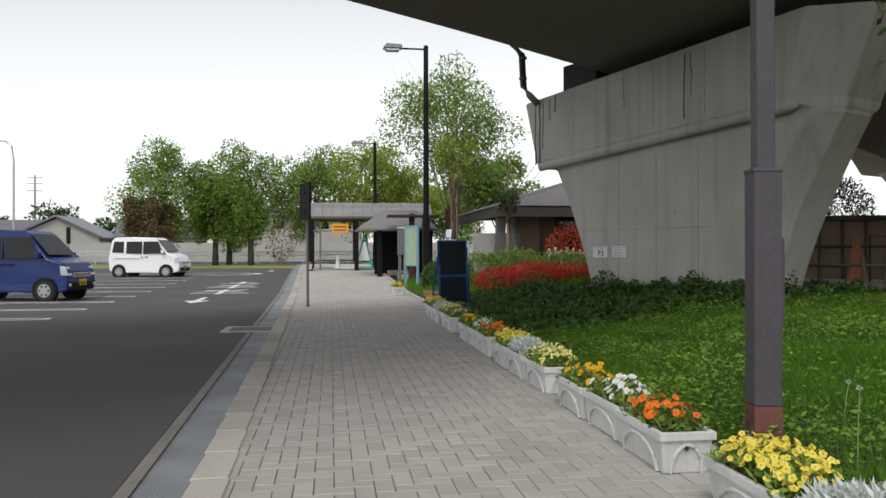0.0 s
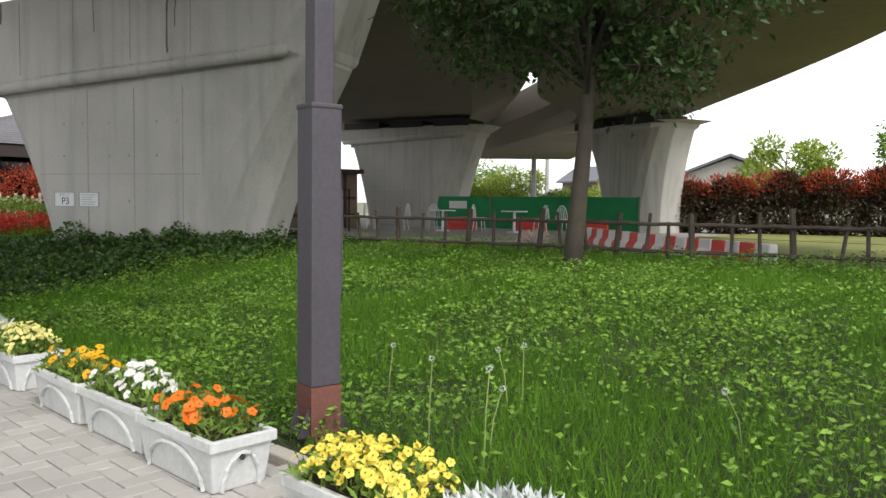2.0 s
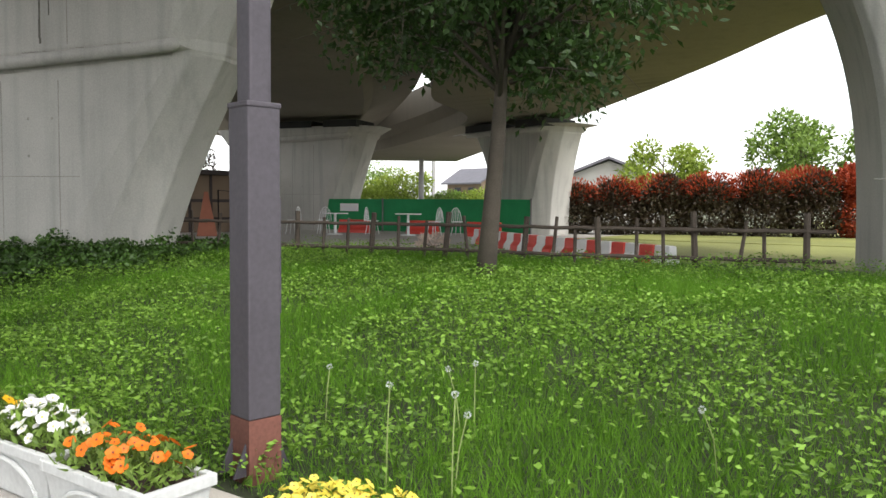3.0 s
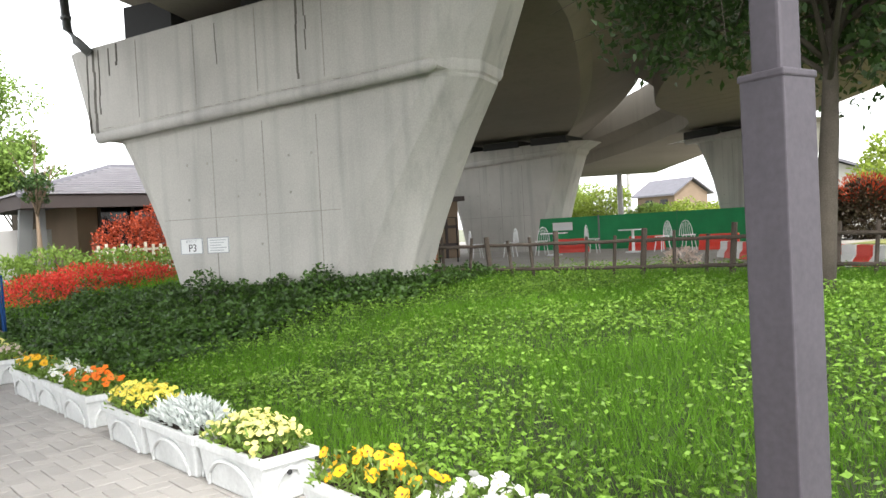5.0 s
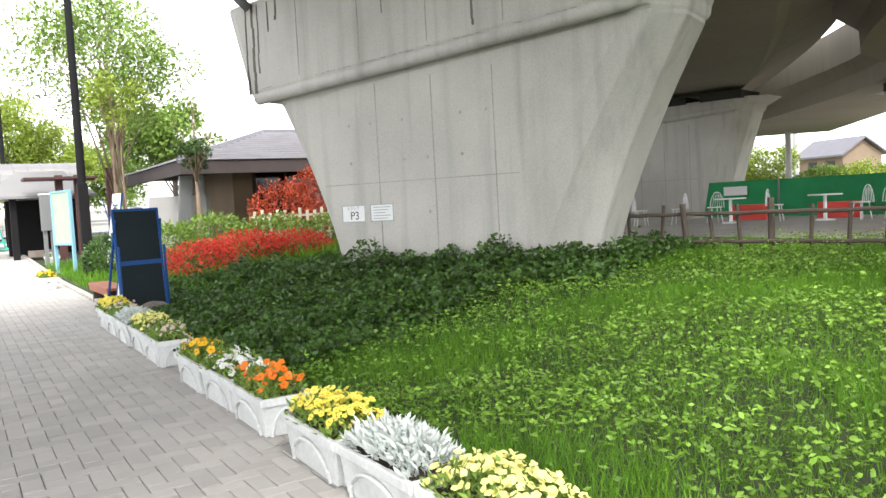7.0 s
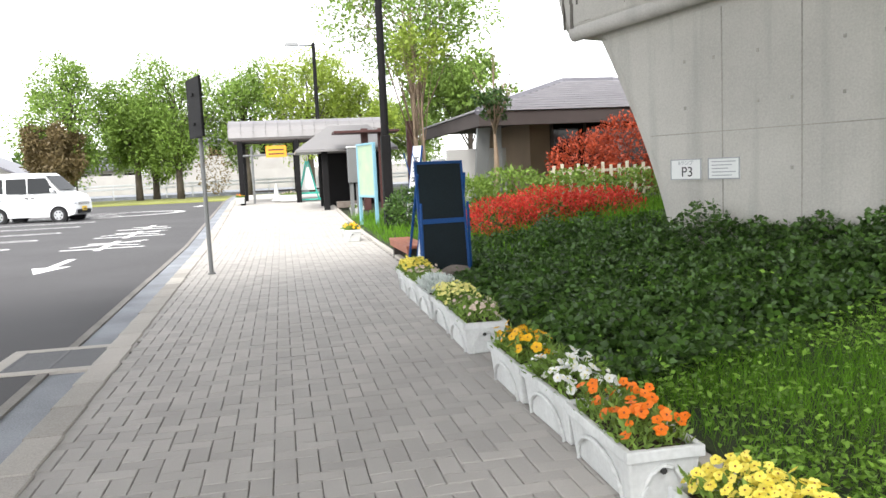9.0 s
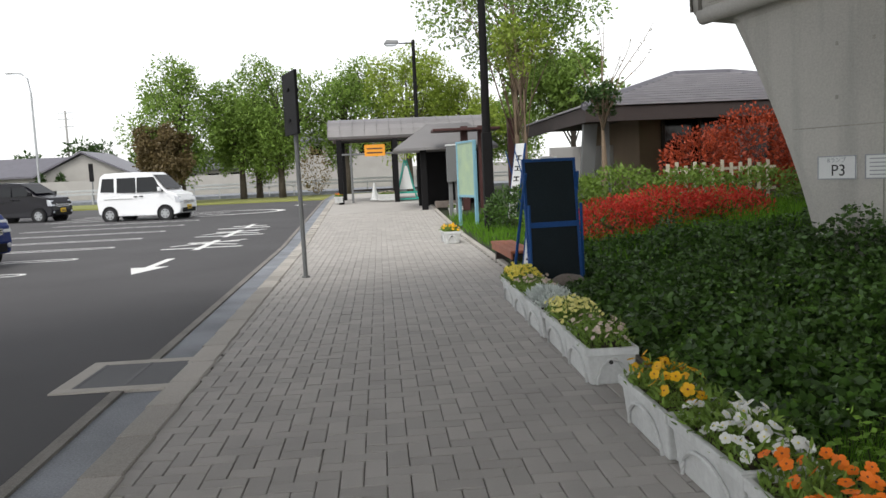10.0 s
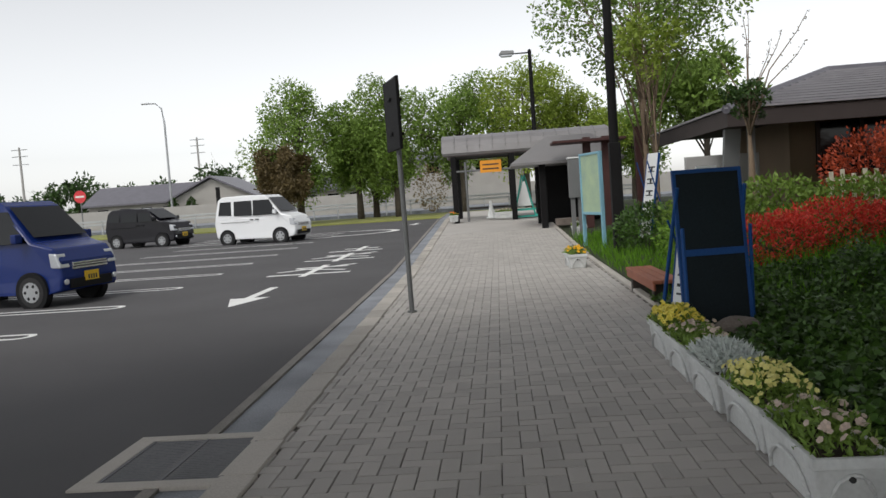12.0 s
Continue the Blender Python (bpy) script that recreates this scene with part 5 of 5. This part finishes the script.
for x in (x0 + .6, x0 + 4.0, x0 + 8):
    s = Mesh()
    s.box((x, y0 + .5, -.4), (x + .14, y0 + .64, ze - .38), GREYSTEEL)
    s.done("column", e)
s = Mesh()
s.prism([(x0 + .1, y0 + .5, ze - .4), (x0 + .45, y0 + .5, ze - .4), (x0 + .25, y0 + .5, 0), (x0 - .05, y0 + .5, 0)], (0, 0, 0), (0, .15, 0), GREYSTEEL)
s.done("brace", e)
w = Mesh()
w.box((5.6, 25.7, 0), (7.3, 25.84, 1.94), GREYWALL)
structure(w.done("wall_screen", bevel=.01), "pale grey screen wall before the building", "wall")
e = empty("picket_fence", pose(7.2, 21.6, .45, 0, 0, -8), "short pale wooden picket fence", "fence")
for i in range(12):
    s = Mesh()
    s.box((i * .19, 0, -.1), (i * .19 + .075, .03, 0.92 + .05 * math.sin(i * 2.3)), PICKET)
    s.done("picket", e, bevel=.006)
s = Mesh()
for z in (.3, .75):
    s.box((-.05, .031, z), (2.3, .06, z + .06), PICKET)
s.done("rail", e)


# ---- cars ----
def van(x, y, z, turn, paint, seed, label, tall=1.87, hood=0.45, length=3.4):
    """A small upright van; its front points along local x."""
    e = empty("parked_van", pose(x, y, z, 0, 0, turn), label, "car", "parked cars")
    L, H = length, tall
    ws = L - hood - 0.1
    prof = [(.06, .32), (.0, .85), (.06, 1.2), (.14, H - .14), (.32, H - .01), (1.2, H + .01), (ws - .72, H - .02), (ws - .58, H - .1), (ws, 1.12), (L - .16, 1.0), (L - .03, .78), (L, .5), (L - .04, .27), (L - .3, .22), (.3, .22)]
    half = lambda q: 0.735 if q < 1.0 else 0.735 - 0.115 * (q - 1.0) / 0.87
    b = Mesh()
    k = len(prof)
    nose = lambda q: 0.06 if q[0] > L - .2 else 0
    vs = [(p[0], -half(p[1]) + nose(p), p[1]) for p in prof] + [(p[0], half(p[1]) - nose(p), p[1]) for p in prof]
    b.poly(vs, [tuple(range(k))[::-1], tuple(range(k, 2 * k))] + [(i, (i + 1) % k, k + (i + 1) % k, k + i) for i in range(k)], paint)
    b.done("body", e, bevel=.045, segments=3)
    s = Mesh()
    for sg in (-1, 1):
        def pane(pts):
            v = [(a, sg * (half(q) + .006), q) for a, q in pts]
            v += [(a, sg * (half(q) - .02), q) for a, q in pts]
            n = len(pts)
            s.poly(v, [tuple(range(n)), tuple(range(n, 2 * n))] + [(i, (i + 1) % n, n + (i + 1) % n, n + i) for i in range(n)], GLASSDARK)
        pane([(.18, 1.16), (.74, 1.14), (.74, H - .2), (.26, H - .2)])
        pane([(.86, 1.12), (1.62, 1.1), (1.62, H - .2), (.86, H - .2)])
        pane([(1.68, 1.1), (ws - .1, 1.12), (ws - .5, H - .2), (1.68, H - .2)])
    a, c = Vector((ws - .04, 0, 1.18)), Vector((ws - .56, 0, H - .15))
    off = Vector((.035, 0, .03))
    s.poly([a + off + Vector((0, -.63, 0)), a + off + Vector((0, .63, 0)), c + off + Vector((0, .56, 0)), c + off + Vector((0, -.56, 0))], [(0, 1, 2, 3)], GLASSDARK)
    s.done("window", e)
    t = Mesh()
    t.box((L - .05, -.42, .62), (L + .012, .42, .74), CHROME)
    t.box((L - .05, -.4, .655), (L + .02, .4, .675), TRIM)
    t.box((L - .05, -.4, .70), (L + .02, .4, .715), TRIM)
    t.done("grille", e, bevel=.008)
    t = Mesh()
    t.box((L - .06, -.5, .30), (L + .014, .5, .46), TRIM)
    for sg in (-1, 1):
        t.tube([(L - .06, sg * .58, .42), (L + .012, sg * .58, .42)], .05, LAMPGLASS, 10)
    t.done("bumper", e, bevel=.01)
    for sg in (-1, 1):
        t = Mesh()
        t.prism([(L - .22, sg * .46, .66), (L - .0, sg * .46, .66), (L - .09, sg * .46, .90), (L - .24, sg * .46, .93)], (0, 0, 0), (0, sg * .235, 0), LAMPGLASS)
        t.done("headlamp", e, bevel=.025)
        t = Mesh()
        t.box((ws - .25, sg * .74, 1.12), (ws - .13, sg * .90, 1.28), paint)
        t.done("mirror", e, bevel=.025)
        t = Mesh()
        for a in (1.55, 1.78):
            t.box((a, sg * .735 - .012, .93), (a + .14, sg * .735 + .012, .97), TRIM)
        t.done("handle", e)
        t = Mesh()
        t.box((.3, sg * .737 - .004, .87), (1.5, sg * .737 + .004, .885), TRIM)
        t.done("slide_rail", e)
    t = Mesh()
    t.box((L, -.165, .40), (L + .022, .165, .565), PLATE)
    for i in range(4):
        t.box((L + .022, -.1 + i * .06, .42), (L + .025, -.065 + i * .06, .50), INK)
    t.done("number_plate", e)
    for wx in (.52, L - .62):
        for sg in (-1, 1):
            t = Mesh()
            t.tube([(wx, sg * .60, .28), (wx, sg * .739, .28)], .335, TRIM, 24)
            t.done("arch", e)
            t = Mesh()
            t.tube([(wx, sg * .58, .275), (wx, sg * .70, .275), (wx, sg * .745, .275)], [.27, .275, .255], TYRE, 24)
            w = t.done("wheel", e)
            t = Mesh()
            t.tube([(wx, sg * .70, .275), (wx, sg * .752, .275)], .175, STEEL, 18)
            for q in range(6):
                g1 = q * math.pi / 3
                t.tube([(wx + .12 * math.cos(g1), sg * .75, .275 + .12 * math.sin(g1)), (wx + .12 * math.cos(g1), sg * .756, .275 + .12 * math.sin(g1))], .03, TRIM, 6)
            t.done("rim", w)


van(-9.6, 37.0, 0.10, -13, CARWHITE, 1, "white upright small van parked on asphalt")
van(-9.4, 20.8, 0.0, -13, CARBLUE, 2, "blue upright small van parked between white lines")
van(-15.4, 39.8, 0.13, -13, CARBLACK, 3, "black boxy small car parked on asphalt", 1.66, 0.6)

# ---- paint on the asphalt ----
e = structure(new("parking_marking"), "white painted parking bay lines", "road marking")


def paint_line(a, b, w=0.10):
    a, b = Vector((*a, 0)), Vector((*b, 0))
    d = (b - a).normalized()
    n = Vector((-d.y, d.x, 0)) * w / 2
    s = Mesh()
    k = 6
    vs = []
    for i in range(k + 1):
        p = a.lerp(b, i / k)
        z = Vector((0, 0, 0.35 * rise(p.y) + .006))
        vs += [p + n + z, p - n + z]
    s.poly(vs, [(2 * i, 2 * i + 1, 2 * i + 3, 2 * i + 2) for i in range(k)], PAINT)
    s.done("line", e)


for y in (13.7, 16.25, 18.87, 21.45, 23.94, 26.43, 29.03, 31.7, 34.3):
    xe = -5.15 - 0.035 * (y - 18)
    paint_line((-10.6, y - .17), (xe, y - .17)), paint_line((-10.6, y + .17), (xe, y + .17))
    s = Mesh()
    ring = [(xe + r * math.cos(t), y + r * math.sin(t), 0.35 * rise(y) + .006) for r in (.12, .22) for t in np.linspace(-math.pi / 2, math.pi / 2, 9)]
    s.poly(ring, [(i, i + 1, 10 + i, 9 + i) for i in range(8)], PAINT)
    s.done("line_end", e)
paint_line((-18, 33), (-10.6, 24))
for y in (37.0, 38.3, 39.6, 41):
    paint_line((-12, y), (-5.4, y), .18)
s = Mesh()
ring = [(-5.4 + r * math.cos(t), 38.9 + r * .9 * math.sin(t), 0.35 * rise(39) + .012) for r in (2.1, 2.45) for t in np.linspace(-math.pi / 2, math.pi / 2, 15)]
s.poly(ring, [(i, i + 1, 16 + i, 15 + i) for i in range(14)], PAINT)
s.done("nose", e)
e = structure(new("road_arrow"), "white painted arrow pointing along the lane", "road marking")
for y, ln in ((18.0, 2.5), (44, 2.2)):
    s = Mesh()
    z = 0.35 * rise(y) + .006
    s.poly([(-2.95, y, z), (-2.62, y + ln * .42, z), (-2.88, y + ln * .42, z), (-2.88, y + ln, z), (-3.04, y + ln, z), (-3.04, y + ln * .42, z), (-3.28, y + ln * .42, z)], [(0, 1, 2, 3, 4, 5, 6)], PAINT)
    s.done("arrow", e)
e = structure(new("road_lettering"), "white painted characters on the asphalt", "road marking")
rs = np.random.RandomState(4)


def stroke(a, b, w):
    a, b = Vector((*a, 0)), Vector((*b, 0))
    n = (b - a).normalized()
    n = Vector((-n.y, n.x, 0)) * w / 2
    s = Mesh()
    stroke.lift += .0006
    s.poly([p + q + Vector((0, 0, 0.35 * rise(p.y) + .006 + stroke.lift)) for p, q in ((a, n), (a, -n), (b, -n), (b, n))], [(0, 1, 2, 3)], PAINT)
    s.done("stroke", e)


stroke.lift = 0.0
for y in (22.4, 25.6):
    stroke((-3.75, y + .3), (-2.0, y + .3), .2)
    stroke((-3.5, y + 1.7), (-2.3, y + 1.7), .2)
    stroke((-2.9, y - .2), (-2.9, y + 2.2), .16)
    stroke((-3.7, y + .9), (-2.2, y + 2.1), .16)
    stroke((-3.4, y + 1.5), (-2.2, y + .8), .15)
for y in (28.6,):
    stroke((-3.7, y), (-2.2, y), .25)
    stroke((-3.4, y + .8), (-2.4, y + .8), .25)
    stroke((-2.9, y), (-2.9, y + 1.6), .16)

# ---- distance: guard rail, wall, houses, poles ----
e = empty("guard_rail", pose(0, 70.4, .5), "grey steel guard rail along the far road", "guard rail")
s = Mesh()
for z in (.45, .72):
    s = Mesh()
    s.box((-70, -.03, z), (12, .03, z + .16), STEEL)
    s.done("rail", e, bevel=.01)
for i in range(42):
    s = Mesh()
    s.box((-70 + i * 2, .031, -.3), (-69.9 + i * 2, .13, .9), STEEL)
    s.done("post", e)
w = Mesh()
w.box((-90, 86, 0), (30, 86.3, 2.3), WHITEWALL)
structure(w.done("wall_far"), "pale boundary wall beyond the road", "wall")


def house(x, y, z, w, d, h, roof, turn, label, wall=WHITEWALL):
    e = empty("house", pose(x, y, z, 0, 0, turn), label, "house")
    s = Mesh()
    s.box((-w / 2, -d / 2, 0), (w / 2, d / 2, h), wall)
    s.prism([(-w / 2, -d / 2, h), (-w / 2, d / 2, h), (-w / 2, 0, h + roof - .15)], (0, 0, 0), (w, 0, 0), wall)
    s.done("wall", e)
    s = Mesh()
    for sg in (-1, 1):
        s.prism([(-w / 2 - .5, sg * (d / 2 + .6), h - .25), (-w / 2 - .5, 0, h + roof), (-w / 2 - .5, 0, h + roof + .2), (-w / 2 - .5, sg * (d / 2 + .6), h - .05)], (0, 0, 0), (w + 1, 0, 0), ROOFTILE)
    s.done("roof", e)
    for sg in (-1, 1):
        for i in range(int(w // 2.5)):
            s = Mesh()
            a = -w / 2 + 1.1 + i * 2.5
            s.box((a, sg * d / 2 - .03, h - 1.6), (a + 1.2, sg * d / 2 + .03, h - .6), GLASSDARK)
            s.done("window", e)


house(-38, 96, 0, 13, 8, 3.1, 1.8, 0, "pale house with a dark tile roof")
house(-29.5, 94, 0, 8, 9, 3.0, 2.2, 90, "pale gabled house with a dark tile roof")
house(-20, 100, 0, 10, 8, 3.2, 1.9, 10, "distant pale house with a grey roof")
house(82, 52, 0, 6.2, 5.0, 4.1, 1.6, 75, "two-storey house with a pale tile roof", PLASTER)
house(62, 26, 0, 9, 8, 3.4, 1.6, 20, "pale house with a grey roof behind the hedge")
house(-4, 92, 0, 16, 8, 5.5, .8, 0, "plain pale building behind the trees")
for x, y, h in ((-33.2, 88, 13.2),):
    e = empty("road_lamp", pose(x, y, 0), "tall thin road lamp with a curved arm", "lamp")
    s = Mesh()
    s.tube([(0, 0, 0), (0, 0, h * .85), (-.2, 0, h * .96), (-.8, 0, h), (-1.6, 0, h + .05)], [.13, .10, .09, .08, .07], STEEL, 8)
    s.done("mast", e)
    s = Mesh()
    s.box((-2.3, -.15, h - .02), (-1.5, .15, h + .14), STEEL)
    s.done("lantern", e, bevel=.04)
for x, y, h in ((-44, 125, 13), (-63, 110, 12), (41.9, 30.6, 8.5), (51.2, 36.4, 8.0)):
    e = empty("utility_pole", pose(x, y, 0), "grey concrete utility pole with crossarms", "pole")
    s = Mesh()
    s.tube([(0, 0, 0), (0, 0, h)], [.2, .13], GREYWALL, 8)
    s.done("mast", e)
    if y > 50:
        s = Mesh()
        for z in (h - .4, h - 1.3, h - 2.4):
            s.box((-1.1, -.06, z), (1.1, .06, z + .12), STEEL)
        s.done("crossarm", e)
for x, z, t in ((-21.5, .4, 78), (-9.0, .5, 68)):
    e = empty("sign_post", pose(-24.5 if x < -20 else -14.6, t, z - 0.3), "dark sign seen edge on, on a grey post", "sign")
    s = Mesh()
    s.tube([(0, 0, 0), (0, 0, 3.2)], .06, GREYSTEEL, 8)
    s.done("post", e)
    s = Mesh()
    s.box((-.2, -.11, 2.0), (.2, -.06, 3.6), BLACKSTEEL)
    s.done("panel", e, bevel=.01)
e = empty("no_entry_sign", pose(-35.5, 74, .3), "red round no-entry sign on a grey post", "sign")
s = Mesh()
s.tube([(0, 0, 0), (0, 0, 3.4)], .05, GREYSTEEL, 8)
s.done("post", e)
s = Mesh()
s.tube([(0, -.09, 3.3), (0, -.05, 3.3)], .55, SIGNRED, 24)
s.box((-.4, -.1, 3.22), (.4, -.091, 3.38), SIGNWHITE)
s.done("disc", e)
for i, (x, y) in enumerate(((-33.5, 89), (-31.5, 89))):
    shrub("garden_bush", x, y, .1, [(0, 0, 1.6, .5, .5, 1.5)], .3, LEAF_DARK, 170 + i, "dark clipped garden tree by a wall", 500)
for i in range(7):
    tree(-75 + i * 7, 120 + 3 * (i % 2), 0, 6 + (i % 3), (4.5, 3, .5), .2, 180 + i, "distant dark green tree", LEAF_DARK, 1500, leaf=.7, clumps=14)

# ---- kerb slabs and pavers ----
def slab_mesh(name, w, l, h, mat, c=0.006):
    me = bpy.data.meshes.new(name)
    a, b = w / 2, l / 2
    vs = [(sx * a, sy * b, -h) for sx, sy in ((-1, -1), (1, -1), (1, 1), (-1, 1))] + [(sx * a, sy * b, -c) for sx, sy in ((-1, -1), (1, -1), (1, 1), (-1, 1))]
    vs += [(sx * (a - c), sy * (b - c), 0) for sx, sy in ((-1, -1), (1, -1), (1, 1), (-1, 1))]
    fs = [(8, 9, 10, 11)] + [(i, (i + 1) % 4, 4 + (i + 1) % 4, 4 + i) for i in range(4)] + [(4 + i, 4 + (i + 1) % 4, 8 + (i + 1) % 4, 8 + i) for i in range(4)]
    me.from_pydata(vs, [], fs)
    me.materials.append(mat)
    return me


rs = np.random.RandomState(9)
KX0, KX1 = -0.465, -0.255
km = slab_mesh("kerb_slab", KX1 - KX0, 0.592, 0.1, KERBSLAB, 0.008)
for i in range(85):
    y = -1 + i * 0.6
    ob = new("kerb_slab", km)
    ob.parent = kerb
    ob.location = ((KX0 + KX1) / 2 + skew(y), y, 0.014 + rise(y) + rs.uniform(-.002, .002))
PU = 0.1085
ph, pv = slab_mesh("paver", 2 * PU - .005, PU - .005, .05, PAVER, 0.004), slab_mesh("paver", PU - .005, 2 * PU - .005, .05, PAVER, 0.004)
fh, fv = [], []
for i in range(-12, 30):
    for j in range(-10, 300):
        d = (i - j) % 4
        x, y = -0.24 + i * PU, j * PU
        if d == 0:
            cx, cy, flat = x + PU, y + PU / 2, True
        elif d == 3:
            cx, cy, flat = x + PU / 2, y + PU, False
        else:
            continue
        if cx > 2.82 or cy > 31 or cx < -0.33 + skew(cy):
            continue
        z = 0.0 + rise(cy) + rs.uniform(-.0022, .0022)
        if 6.2 < cy < 9.6 and -0.1 < cx < 2.35:
            ob = new("paver", ph if flat else pv)
            ob.parent, ob.location = pavement, (cx, cy, z)
            ob.rotation_euler = (rs.normal(0, .004), rs.normal(0, .004), rs.normal(0, .006))
        else:
            (fh if flat else fv).append((cx, cy, z))
for name, spotsl, me in (("paver_field", fh, ph), ("paver_field", fv, pv)):
    base = np.array([v.co[:] for v in me.vertices])
    vs = (np.array(spotsl)[:, None, :] + base[None]).reshape(-1, 3)
    k = len(base)
    fs = [tuple(k * q + t for t in p.vertices) for q in range(len(spotsl)) for p in me.polygons]
    m2 = bpy.data.meshes.new(name)
    m2.from_pydata(vs.tolist(), [], fs)
    m2.materials.append(PAVER_FAR)
    ob = new(name, m2)
    ob.parent = pavement
    tagged(ob, kind="stuff")
far = strip("paver_far", -0.25, 2.84, [31, 34, 37, 40, 44, 52], PAVER_FAR, -0.003, pavement)
